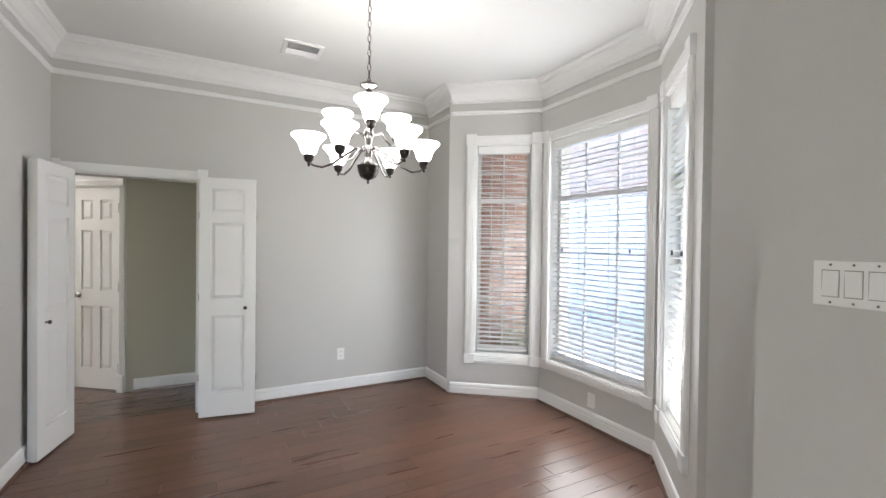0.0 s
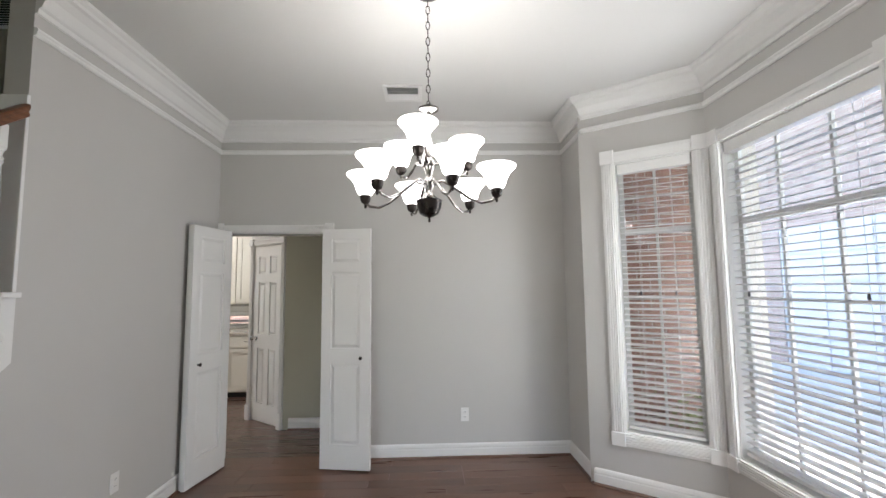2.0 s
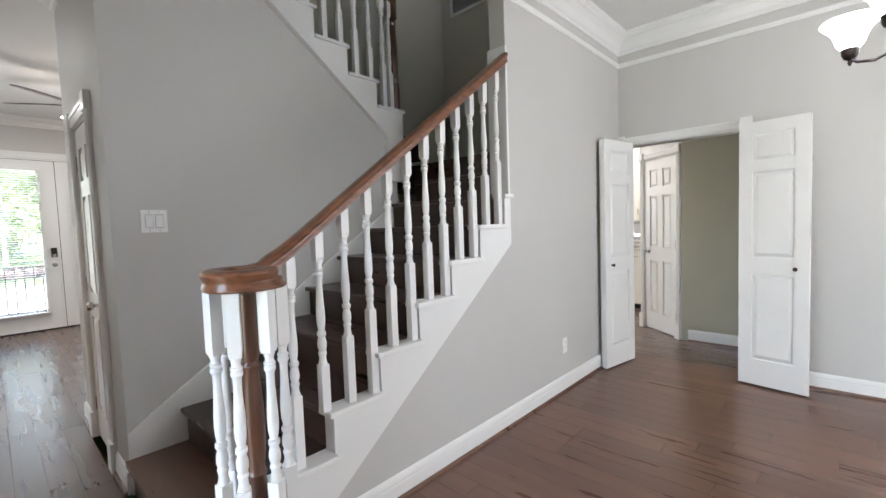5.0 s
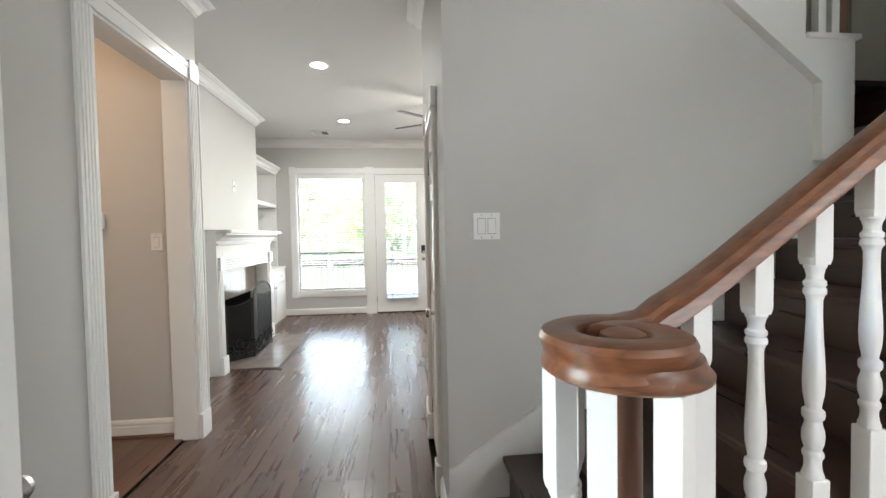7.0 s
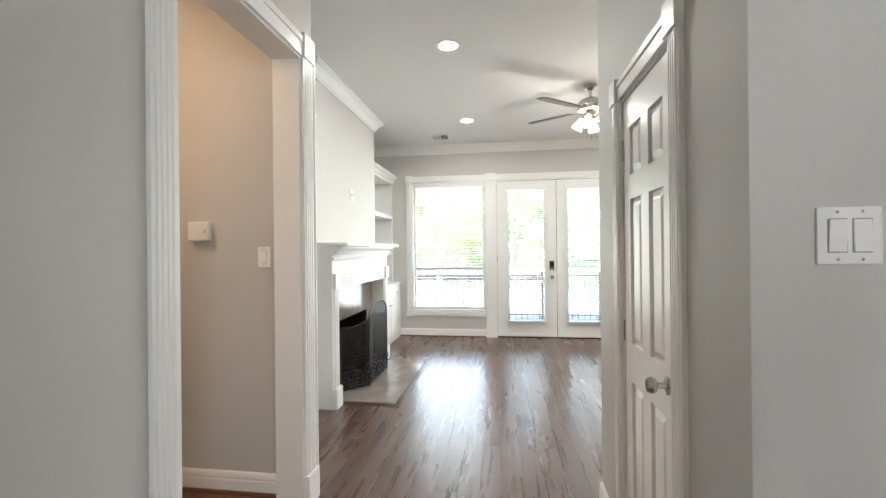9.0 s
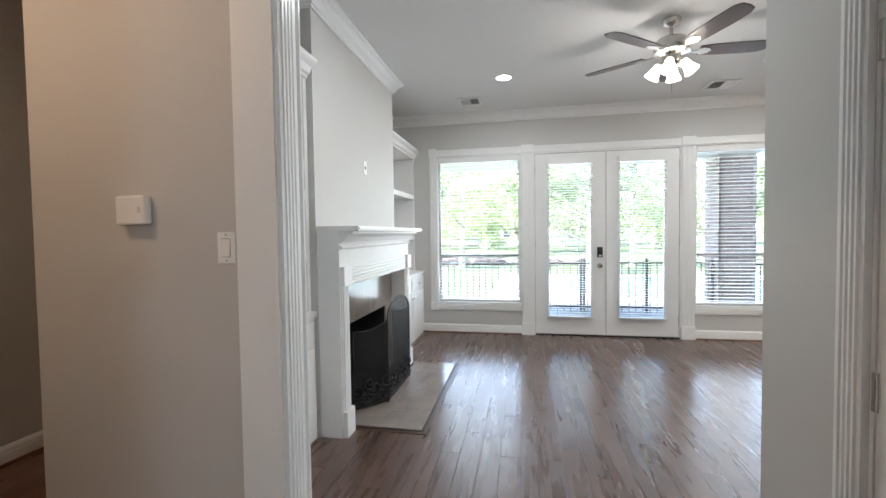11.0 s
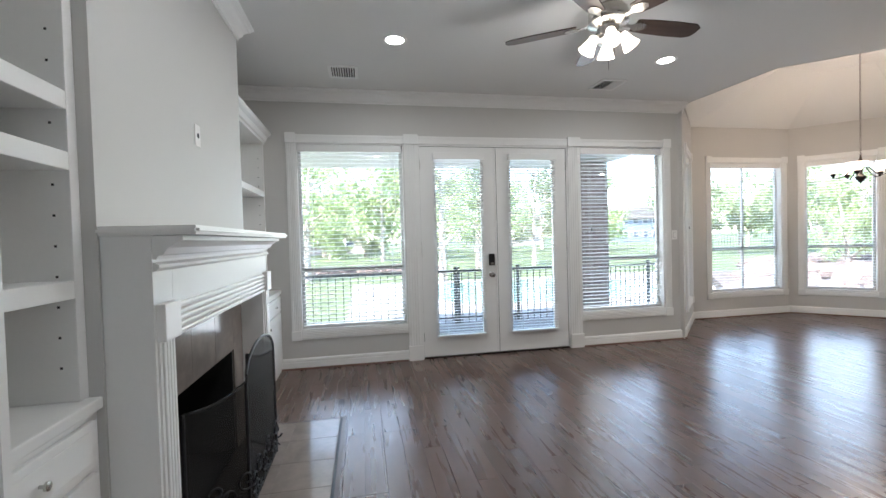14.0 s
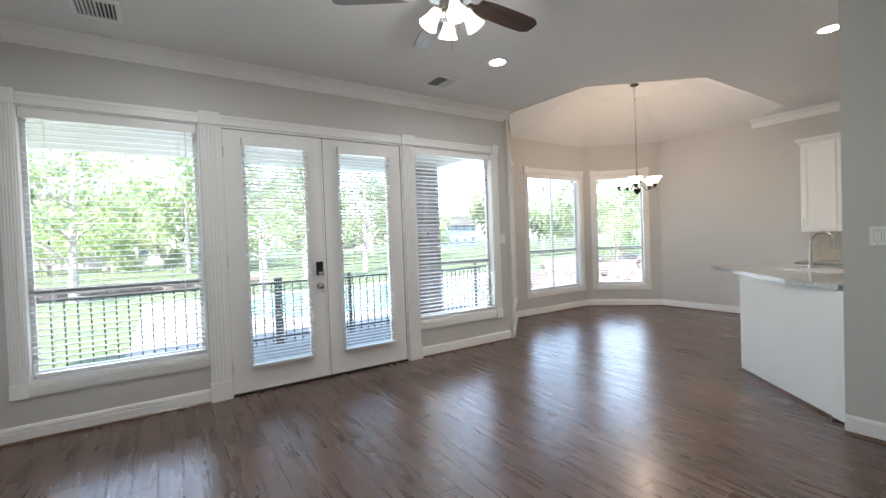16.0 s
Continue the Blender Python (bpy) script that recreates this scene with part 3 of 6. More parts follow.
# french doors
def french_doors():
    m = along((XL, WY[1][1]), (XL, 0))
    w = WY[1][1] - WY[1][0]
    d = thing("door_1", m, "white double french door with full-height glass and blinds", "door", kind="structure")
    bm = B()
    box(bm, 0, 0.02, -0.14, -0.001, 0, WZ1)
    box(bm, w - 0.02, w, -0.14, -0.001, 0, WZ1)
    box(bm, 0.02, w - 0.02, -0.14, -0.001, WZ1 - 0.02, WZ1)
    part("door_jamb", bm, TRIM, d)
    part("threshold", bx(0.02, w - 0.02, -0.14, 0.012, 0.001, 0.018, bevel=0.004), BRONZE, d)
    lw = (w - 0.04) / 2
    for i in range(2):
        x0 = 0.02 + i * lw + 0.003
        x1 = x0 + lw - 0.006
        g0, g1, gz0, gz1 = x0 + 0.175, x1 - 0.175, 0.26, 2.31
        bm = B()
        box(bm, x0, g0, -0.062, -0.018, 0.02, WZ1 - 0.024)
        box(bm, g1, x1, -0.062, -0.018, 0.02, WZ1 - 0.024)
        box(bm, g0, g1, -0.062, -0.018, 0.02, gz0)
        box(bm, g0, g1, -0.062, -0.018, gz1, WZ1 - 0.024)
        leaf = part("door_leaf", bm, TRIM, d)
        bm = B()
        for q in ((g0 - 0.022, g0 + 0.008, gz0 - 0.022, gz1 + 0.022), (g1 - 0.008, g1 + 0.022, gz0 - 0.022, gz1 + 0.022)):
            box(bm, q[0], q[1], -0.0175, -0.006, q[2], q[3])
        box(bm, g0 + 0.008, g1 - 0.008, -0.0175, -0.006, gz0 - 0.022, gz0 + 0.008)
        box(bm, g0 + 0.008, g1 - 0.008, -0.0175, -0.006, gz1 - 0.008, gz1 + 0.022)
        part("glass_frame", bm, TRIM, leaf)
        g = part("pane", bx(g0, g1, -0.043, -0.039, gz0, gz1), GLASS, leaf)
        g.visible_shadow = False
        bl = blind("door", m @ Matrix.Translation((g0 - 0.03, 0, 0)), g1 - g0 + 0.06, gz0 - 0.03, gz1 + 0.07, 5, 0.03, 0.032, "white venetian blind mounted on the french door", wand=False)
        for z in (0.25, 1.25, 2.25):
            hx = x1 + 0.001 if i == 1 else x0 - 0.001
            part("hinge", bx(hx - 0.006, hx + 0.006, -0.02, -0.012, z - 0.05, z + 0.05), NICKEL, leaf)
    for q in ((0.0202, 0.0228, 0.02, WZ1 - 0.026), (w - 0.0228, w - 0.0202, 0.02, WZ1 - 0.026), (0.0232, w - 0.0232, WZ1 - 0.0238, WZ1 - 0.0202), (0.02 + lw - 0.0135, 0.02 + lw - 0.0062, 0.02, WZ1 - 0.03)):
        ys = (-0.0178, -0.0158) if q[0] > 0.1 and q[1] < w - 0.1 else (-0.06, -0.017)
        part("weatherstrip", bx(q[0], q[1], ys[0], ys[1], q[2], q[3]), DARK, d, "dark rubber weatherstrip")
    # lock set on the leaf further along
    lx = 0.02 + lw + 0.068
    part("keypad_lock", bx(lx - 0.034, lx + 0.034, -0.018, 0.012, 1.06, 1.20, bevel=0.008), BLACK, d, "black electronic keypad deadbolt")
    part("thumb_turn", bx(lx - 0.02, lx + 0.02, 0.012, 0.022, 1.065, 1.10, bevel=0.004), NICKEL, d)
    kb = part("door_knob", lathe(B(), [(0.032, 0), (0.032, 0.006), (0.012, 0.01), (0.011, 0.035), (0.024, 0.042), (0.029, 0.055), (0.024, 0.07), (0.008, 0.074)], 20, axis="y"), NICKEL, d, "brushed nickel round knob", smooth=True)
    kb.matrix_basis = pose(lx, -0.018, 0.95)
    part("astragal", bx(0.02 + lw - 0.006, 0.02 + lw + 0.012, -0.017, -0.008, 0.02, WZ1 - 0.03), TRIM, d)
    # shared posts with plinths and corner blocks, head casing
    pw = 0.155
    casing(d, 0, w, 0, WZ1, pw, sill=False, plinth=True, hh=0.095)


french_doors()

# floors
FLOORS = []
UNEVEN = 0.00015                          # how far a board's edges lie above or below level


def plank_floor(name, rows, material, width, label, seed, near=None, lo=0.45, hi=1.35):
    """Boards along x, row by row; rows gives the stretches of x in each row. Boards inside the near stretch of the plan are single parts."""
    base = B()
    rng = random.Random(seed)
    singles, meshes = [], {}
    verts, faces = [], []
    y0, y1 = rows[0], rows[1]
    fl = thing(name, Matrix.Identity(4), label, "floor", kind="structure")
    y = y0
    while y < y1 - 0.001:
        yb = min(y + width, y1)
        for xa, xb in rows[2]((y + yb) / 2):
            box(base, xa, xb, y, yb, -0.12, -0.011)
            x = xa
            first = True
            while x < xb - 0.001:
                ln = rng.uniform(lo, hi) * (rng.uniform(0.3, 1) if first else 1)
                first = False
                ln = round(ln / 0.15) * 0.15 or 0.15
                if xb - x - ln < 0.25:
                    ln = xb - x
                if near and len(singles) < 300 and near[0] < x + ln / 2 < near[1] and near[2] < y < near[3]:
                    key = (round(ln, 3), round(yb - y, 4))
                    singles.append((key, x, y, rng.uniform(-1, 1)))
                else:
                    g, c, k = 0.0008, 0.0007, len(verts)
                    e = UNEVEN * rng.uniform(-1, 1)
                    for zz, o in ((-0.012, 0), (-c, 0), (0, c)):
                        verts += [(x + g + o, y + g + o, zz - e), (x + ln - g - o, y + g + o, zz - e), (x + ln - g - o, yb - g - o, zz + e), (x + g + o, yb - g - o, zz + e)]
                    for r in (0, 4):
                        for i in range(4):
                            j = (i + 1) % 4
                            faces.append((k + r + i, k + r + j, k + r + 4 + j, k + r + 4 + i))
                    faces.append((k + 8, k + 9, k + 10, k + 11))
                x += ln
        y = yb
    part("subfloor", base, GROOVE, fl)
    me = bpy.data.meshes.new("floor_boards")
    me.from_pydata(verts, [], faces)
    me.materials.append(material)
    ob = new("floor_boards", me)
    ob.parent = fl
    tagged(ob, kind="stuff")
    FLOORS.append((fl, singles, material))
    return fl


def rows_dining(y):
    e = 1.6
    if y > 0.9:
        e = XE
    if BAY[0][1] <= y <= BAY[3][1]:
        for (ax, ay), (bx_, by) in zip(BAY, BAY[1:]):
            if min(ay, by) <= y <= max(ay, by) and ay != by:
                e = ax + (bx_ - ax) * (y - ay) / (by - ay)
    return [(-1.06, e + 0.03)]


def rows_main(y):
    if y < -1.03:
        w = [(XL - 0.02, -3.45)] if y > -1.97 else []
        return w
    if y < YH:
        return [(XL - 0.02, -1.06)]
    out = []
    if y < NOOK[0][1]:
        a = XL - 0.02
    elif y < NOOK[1][1]:
        a = NOOK[0][0] - (y - NOOK[0][1])
    elif y < NOOK[2][1]:
        a = NOOK[1][0]
    else:
        a = NOOK[2][0] + (y - NOOK[2][1])
    b = XLE + 0.04 if y < YLN + 0.1 else (-3.38 if y < 4.604 else 1.0)
    return [(a, b)]


def rows_study(y):
    return [(-3.46, -1.9)] if y > -2.05 else [(-6.1, -1.9)]


plank_floor("floor", (-2.0, YK + 0.05, rows_main), FLOOR_L, 0.127, "dark brown hand-scraped hardwood plank floor, glossy", 5, near=(-7.8, -2.2, -1.35, 1.7))
plank_floor("floor_2", (-1.0, 4.604, rows_dining), FLOOR_D, 0.127, "reddish brown smooth hardwood plank floor", 8, near=(-1.0, 3.0, 1.2, 4.5))
plank_floor("floor_3", (-3.3, -1.03, rows_study), FLOOR_D, 0.127, "reddish brown hardwood floor of the side room", 9)
tagged(part("threshold_strip", bx(OP0, OP1, -1.06, -1.0, 0.001, 0.009, bevel=0.003), FLOOR_D), "reddish wooden threshold strip in the doorway", "threshold", kind="structure")

# ---- lamps ----
def lamp(name, kind_, at, watts, color=(1, 0.95, 0.89), size=0.12, aim=None):
    li = bpy.data.lights.new(name, kind_)
    li.energy, li.color = watts, color
    ob = new(name, li)
    if kind_ == "AREA":
        li.shape, li.size = "DISK", size
        ob.matrix_world = look(at, aim or (at[0], at[1] + 0.0001, at[2] - 1))
    else:
        li.shadow_soft_size = size
        ob.location = at
    return ob


LENS = mat("lamp_lens", (0.9, 0.88, 0.84), 0.4, emit=3.0, emit_color=(1.0, 0.94, 0.86), bump=0.0)
SHADE = mat("lit_frosted_glass", (0.9, 0.89, 0.87), 0.35, emit=0.75, emit_color=(1.0, 0.97, 0.94), vary=0.02, bump=0.0)
SHADE_WARM = mat("lit_warm_glass", (0.9, 0.86, 0.8), 0.35, emit=0.55, emit_color=(1.0, 0.84, 0.66), vary=0.02, bump=0.0)
SHADE_DIM = mat("amber_scavo_glass", (0.85, 0.78, 0.70), 0.35, emit=0.5, emit_color=(1.0, 0.76, 0.56), vary=0.15, scale=14, bump=0.0)
CAN_W = 1.2


def recessed(x, y, watts=CAN_W, color=(1, 0.98, 0.945)):
    c = thing("recessed_light", pose(x, y, H), "round recessed ceiling light with white trim, switched on", "ceiling light", "recessed lights")
    part("trim_ring", lathe(B(), [(0.072, 0.0), (0.072, -0.004), (0.085, -0.008), (0.098, -0.004), (0.100, 0.0)], 28), TRIM, c, smooth=True)
    part("lens", lathe(B(), [(0.0, -0.001), (0.0715, -0.001), (0.0715, -0.004), (0.0, -0.0045)], 28), LENS, c, "glowing white lens")
    lamp("recessed_lamp", "AREA", (x, y, H - 0.014), watts, color, size=0.13)


for x, y in ((-4.53, -0.244), (-6.56, -0.261), (-6.645, 2.344)):
    recessed(x, y)
recessed(-4.76, 4.42, 3.2, (1, 0.82, 0.64))
recessed(-2.3, 5.9, 4.2)
recessed(-2.4, -2.1, 1.15, (1, 0.63, 0.37))


def shade_profile(r0, r1, h):
    k = h / 0.12
    out = [(r0, 0), (r0 * 1.35, 0.006 * k), (r1 * 0.47, 0.022 * k), (r1 * 0.53, 0.045 * k), (r1 * 0.62, 0.066 * k), (r1 * 0.76, 0.086 * k), (r1 * 0.92, 0.101 * k), (r1, 0.110 * k), (r1 * 1.0, 0.117 * k), (r1 * 0.97, h)]
    return out + [(r - 0.004, z - 0.001) for r, z in out[::-1][1:-1]]


def chandelier(name, at, z_top, tiers, label, glass, metal, body_z, seg=22, chain_to=H, chain_metal=None, column=None, arm_metal=None):
    """A chandelier with cup shades on curved arms: tiers are (count, radius, arm height, first angle, shade radius, shade height)."""
    c = thing(name, pose(*at, 0), label, "chandelier")
    cm = chain_metal or metal
    part("canopy", lathe(B(), [(0.065, chain_to), (0.065, chain_to - 0.008), (0.045, chain_to - 0.022), (0.012, chain_to - 0.032)], 20), cm, c, smooth=True)
    bm = B()
    z, k = chain_to - 0.03, 0
    while z > z_top + 0.01:
        pts = []
        for i in range(9):
            a = 2 * math.pi * i / 8
            u, v = 0.010 * math.cos(a), 0.024 * math.sin(a)
            pts.append((u, 0, z - 0.024 + v) if k % 2 else (0, u, z - 0.024 + v))
        tube(bm, pts, 0.0027, 5)
        z -= 0.0425
        k += 1
    part("chain", bm, cm, c, smooth=True)
    part("column", lathe(B(), column, 20), arm_metal or metal, c, smooth=True)
    for n, rad, za, a0, sr, shh in tiers:
        for i in range(n):
            a = radians(a0 + 360 * i / n)
            ca, sa = math.cos(a), math.sin(a)
            prof = [(0.02, body_z + 0.10 + (za - body_z) * 0.6), (0.07, body_z + 0.115 + (za - body_z) * 0.6), (rad * 0.45, za + 0.035), (rad * 0.6, za - 0.005), (rad * 0.78, za - 0.03), (rad * 0.93, za - 0.022), (rad, za + 0.0), (rad, za + 0.018)]
            pts = []
            for (r1, z1), (r2, z2) in zip(prof, prof[1:]):
                for s in (0, 0.33, 0.66):
                    pts.append(((r1 + (r2 - r1) * s) * ca, (r1 + (r2 - r1) * s) * sa, z1 + (z2 - z1) * s))
            arm = part("arm", tube(B(), pts, 0.0065, 8), arm_metal or metal, c, smooth=True)
            part("cup", lathe(B(), [(0.004, za - 0.03), (0.008, za - 0.02), (0.006, za - 0.01), (0.02, za - 0.002), (0.027, za + 0.012), (0.029, za + 0.034), (0.024, za + 0.04)], 16, (rad * ca, rad * sa, 0)), metal, arm, smooth=True)
            part("shade", lathe(B(), [(r, z + za + 0.036) for r, z in shade_profile(0.026, sr, shh)], seg, (rad * ca, rad * sa, 0)), glass, arm, "bell-shaped frosted glass shade", smooth=True)
    return c


DC = (0.922, 2.645)
chandelier("chandelier", DC, 2.44, [(6, 0.335, 1.958, 47, 0.096, 0.115), (3, 0.205, 2.125, 256, 0.093, 0.12)],
           "nine-light dark bronze chandelier with lit white glass shades on a chain", SHADE, BRONZE, 1.90, chain_metal=BRONZE, arm_metal=GUNMETAL,
           column=[(0.004, 1.842), (0.009, 1.85), (0.005, 1.862), (0.02, 1.872), (0.045, 1.885), (0.058, 1.915), (0.062, 1.945), (0.066, 1.95), (0.05, 1.962), (0.03, 1.975), (0.018, 2.0), (0.026, 2.03),
                   (0.028, 2.05), (0.016, 2.07), (0.024, 2.10), (0.034, 2.12), (0.03, 2.15), (0.014, 2.17), (0.02, 2.20), (0.03, 2.225), (0.018, 2.25), (0.01, 2.28), (0.012, 2.36), (0.018, 2.40),
                   (0.05, 2.415), (0.052, 2.425), (0.03, 2.438), (0.006, 2.452)])
part("bowl", lathe(B(), [(0.002, 1.8655), (0.021, 1.8705), (0.0465, 1.884), (0.0595, 1.914), (0.0635, 1.944), (0.0675, 1.951)], 24), BRONZE, bpy.data.objects["chandelier"], "dark bronze bowl", smooth=True)
lamp("chandelier_lamp", "POINT", (DC[0], DC[1], 2.33), 0.8, (1, 0.97, 0.93), 0.16)
NC = (-7.30, 5.62)
chandelier("nook_chandelier", NC, 2.30, [(5, 0.26, 2.055, 10, 0.10, 0.10)], "five-light bronze chandelier with amber glass shades on a long chain", SHADE_DIM, BRONZE, 2.0, chain_to=3.60,
           column=[(0.004, 1.945), (0.01, 1.955), (0.03, 1.975), (0.05, 2.0), (0.055, 2.03), (0.03, 2.05), (0.016, 2.08), (0.022, 2.12), (0.014, 2.18), (0.03, 2.22), (0.012, 2.26), (0.006, 2.31)])
lamp("nook_lamp", "POINT", (NC[0], NC[1], 2.42), 3.4, (1, 0.75, 0.55), 0.12)


# ---- ceiling fan ----
def ceiling_fan(x, y, turn):
    f = thing("ceiling_fan", pose(x, y, 0, 0, 0, turn), "brushed nickel ceiling fan with five dark blades and lit glass shades", "ceiling fan")
    part("canopy", lathe(B(), [(0.07, H), (0.07, H - 0.012), (0.055, H - 0.04), (0.02, H - 0.055), (0.016, H - 0.06)], 24), NICKEL, f, smooth=True)
    part("downrod", lathe(B(), [(0.014, H - 0.05), (0.014, 2.93), (0.028, 2.925), (0.03, 2.915)], 16), NICKEL, f, smooth=True)
    part("motor_housing", lathe(B(), [(0.03, 2.922), (0.06, 2.915), (0.105, 2.895), (0.125, 2.87), (0.128, 2.835), (0.118, 2.81), (0.13, 2.805), (0.132, 2.79), (0.10, 2.775), (0.07, 2.765), (0.055, 2.72), (0.075, 2.70), (0.078, 2.68), (0.05, 2.655), (0.01, 2.645)], 30), NICKEL, f, smooth=True)
    blade = wood_mat("fan_blade_wood", (0.03, 0.018, 0.014), (0.075, 0.045, 0.035), 0.3, 0.1, 0.03)
    for i in range(5):
        m = pose(0, 0, 2.80, 0, 0, 72 * i) @ pose(0, 0, 0, -11, 0, 0)
        bm = B()
        out = [(0.20, -0.055), (0.30, -0.066), (0.50, -0.072), (0.65, -0.07), (0.695, -0.045), (0.70, 0.0), (0.69, 0.045), (0.64, 0.068), (0.50, 0.072), (0.30, 0.066), (0.20, 0.055)]
        prism(bm, out, -0.004, 0.004)
        bl = part("blade", bm, blade, f, m=m)
        bm = B()
        prism(bm, [(0.10, -0.018), (0.17, -0.012), (0.22, -0.045), (0.27, -0.03), (0.29, 0.0), (0.27, 0.03), (0.22, 0.045), (0.17, 0.012), (0.10, 0.018)], -0.010, -0.0045)
        part("blade_iron", bm, NICKEL, bl)
    for i in range(4):
        a = radians(45 + 90 * i)
        ca, sa = math.cos(a), math.sin(a)
        arm = part("lamp_arm", tube(B(), [(0.045 * ca, 0.045 * sa, 2.72), (0.07 * ca, 0.07 * sa, 2.725), (0.088 * ca, 0.088 * sa, 2.71)], 0.012, 8), NICKEL, f, smooth=True)
        m = pose(0.085 * ca, 0.085 * sa, 2.715) @ Euler((0, radians(180 - 33), a)).to_matrix().to_4x4()
        part("shade", lathe(B(), [(0.024, 0), (0.03, 0.01), (0.034, 0.04), (0.045, 0.08), (0.058, 0.11), (0.055, 0.11), (0.042, 0.08), (0.03, 0.04), (0.02, 0.012)], 18), SHADE_WARM, arm, "lit bell-shaped glass shade", smooth=True, m=m)
    for dx, zl in ((0.03, 2.56), (-0.02, 2.50)):
        part("pull_chain", tube(B(), [(dx, 0.02, 2.66), (dx, 0.02, zl)], 0.0013, 5), BRONZE, f)
    lamp("fan_lamp", "POINT", (x, y, 2.47), 1.4, (1, 0.93, 0.86), 0.1)


ceiling_fan(-5.60, 1.08, 20.7)


# ---- ceiling vents ----
def vent(x0, x1, y0, y1):
    w, d = x1 - x0, y1 - y0
    v = thing("ceiling_vent", pose(x0, y0, H), "white stamped metal ceiling air vent with angled louvres", "vent", "ceiling vents")
    bm = B()
    for a in ((0, w, 0, 0.03), (0, w, d - 0.03, d), (0, 0.03, 0.03, d - 0.03), (w - 0.03, w, 0.03, d - 0.03)):
        box(bm, a[0], a[1], a[2], a[3], -0.012, -0.0005)
    part("frame", bm, TRIM, v)
    part("backing", bx(0.03, w - 0.03, 0.03, d - 0.03, -0.0025, -0.0008), DARK, v)
    n = 9
    for i in range(n):
        yy = 0.035 + (d - 0.07) * (i + 0.5) / n
        part("slat", box(B(), 0.03, w - 0.03, -0.009, 0.009, -0.0008, 0.0008), TRIM, v, m=pose(0, yy, -0.008, 48 if i < n / 2 else -48))


vent(0.58, 0.88, 3.66, 3.94)
vent(-7.43, -7.13, -0.85, -0.57)
vent(-7.46, -7.16, 1.99, 2.29)


rg = thing("wall_grille", along((-2.40, 4.3), (-3.0, 4.3), 3.85), "white framed return air grille on the stairwell wall", "vent")
bm = B()
for q in ((0, 0.52, 0, 0.03), (0, 0.52, 0.42, 0.45), (0, 0.03, 0.03, 0.42), (0.49, 0.52, 0.03, 0.42)):
    box(bm, q[0], q[1], 0.0005, 0.012, q[2], q[3])
part("frame", bm, TRIM, rg)
part("backing", bx(0.03, 0.49, 0.0005, 0.002, 0.03, 0.42), DARK, rg)
for i in range(16):
    part("slat", bx(0.03, 0.49, -0.0008, 0.0008, -0.008, 0.008), TRIM, rg, m=pose(0, 0.007, 0.045 + i * 0.024, 40))


# ---- switches, outlets, thermostat ----
def plate(name, m, gangs, label, category, up=1):
    """A wall plate with rocker switches, on a local frame whose y points into the room."""
    w, h = 0.028 + 0.046 * gangs, 0.118
    p = thing(name, m, label, category, "wall switches")
    part("cover_plate", bx(-w / 2, w / 2, 0, 0.006, -h / 2, h / 2, bevel=0.002), PLASTIC, p)
    for i in range(gangs):
        c = (i - (gangs - 1) / 2) * 0.046
        part("surround", bx(c - 0.0185, c + 0.0185, 0.0062, 0.0068, -0.0355, 0.0355), RAILMET, p)
        rk = B()
        prism(rk, [(0.007, -0.033), (0.0125 if (i % 2 == 0) else 0.008, -0.033), (0.0095, 0), (0.008 if (i % 2 == 0) else 0.0125, 0.033), (0.007, 0.033)], c - 0.0165, c + 0.0165, "x")
        part("rocker", rk, PLASTIC, p)
        for z in (-0.049, 0.049):
            part("screw", lathe(B(), [(0.003, 0.006), (0.003, 0.0075), (0.001, 0.008)], 8, (c, 0, z), "y"), NICKEL, p)
    return p


def outlet(m):
    p = thing("wall_outlet", m, "white duplex wall outlet with cover plate", "outlet", "wall outlets")
    part("cover_plate", bx(-0.036, 0.036, 0, 0.006, -0.059, 0.059, bevel=0.002), PLASTIC, p)
    for z in (-0.021, 0.021):
        f = part("receptacle", bx(-0.0165, 0.0165, 0.0062, 0.009, z - 0.0145, z + 0.0145, bevel=0.002), PLASTIC, p)
        for x in (-0.0065, 0.0065):
            part("slot", bx(x - 0.001, x + 0.001, 0.0092, 0.0096, z - 0.003, z + 0.006), DARK, f)
    return p


plate("light_switch", along((1.57, 0.68), (1.57, 1.0), 1.405), 3, "white three-gang rocker light switch plate", "light switch")
plate("light_switch", along((-2.09, 0.885), (-2.09, 0.0), 1.41), 2, "white two-gang rocker light switch plate", "light switch")
plate("light_switch", along((-3.37, -1.172), (-3.37, -2.0), 1.36), 1, "white single rocker light switch", "light switch")
plate("light_switch", along((XL, 3.40), (XL, 0), 1.36), 1, "white single rocker light switch beside the window", "light switch")
plate("light_switch", along((-4.25, YLN), (-5, YLN), 1.30), 2, "white rocker light switch by the kitchen bar", "light switch")
th_ = thing("thermostat", along((-3.37, -1.56), (-3.37, -2.0), 1.51), "white square wall thermostat with rounded cover", "thermostat")
part("back_plate", bx(-0.06, 0.06, 0, 0.008, -0.052, 0.052, bevel=0.003), PLASTIC, th_)
part("cover", bx(-0.066, 0.066, 0.0085, 0.04, -0.056, 0.056, bevel=0.01), PLASTIC, th_)
part("button", bx(-0.05, -0.036, 0.0405, 0.042, -0.012, 0.012), SASH, th_)
outlet(along((1.239, YN), (0, YN), 0.372))
outlet(along((XW, 3.32), (XW, 0), 0.358))
outlet(along((2.88, 2.74), (2.88, 4), 0.215))
tv = thing("cable_outlet", along((-5.574, -1.46), (0, -1.46), 2.0), "white cable wall plate with a dark round hole", "outlet")
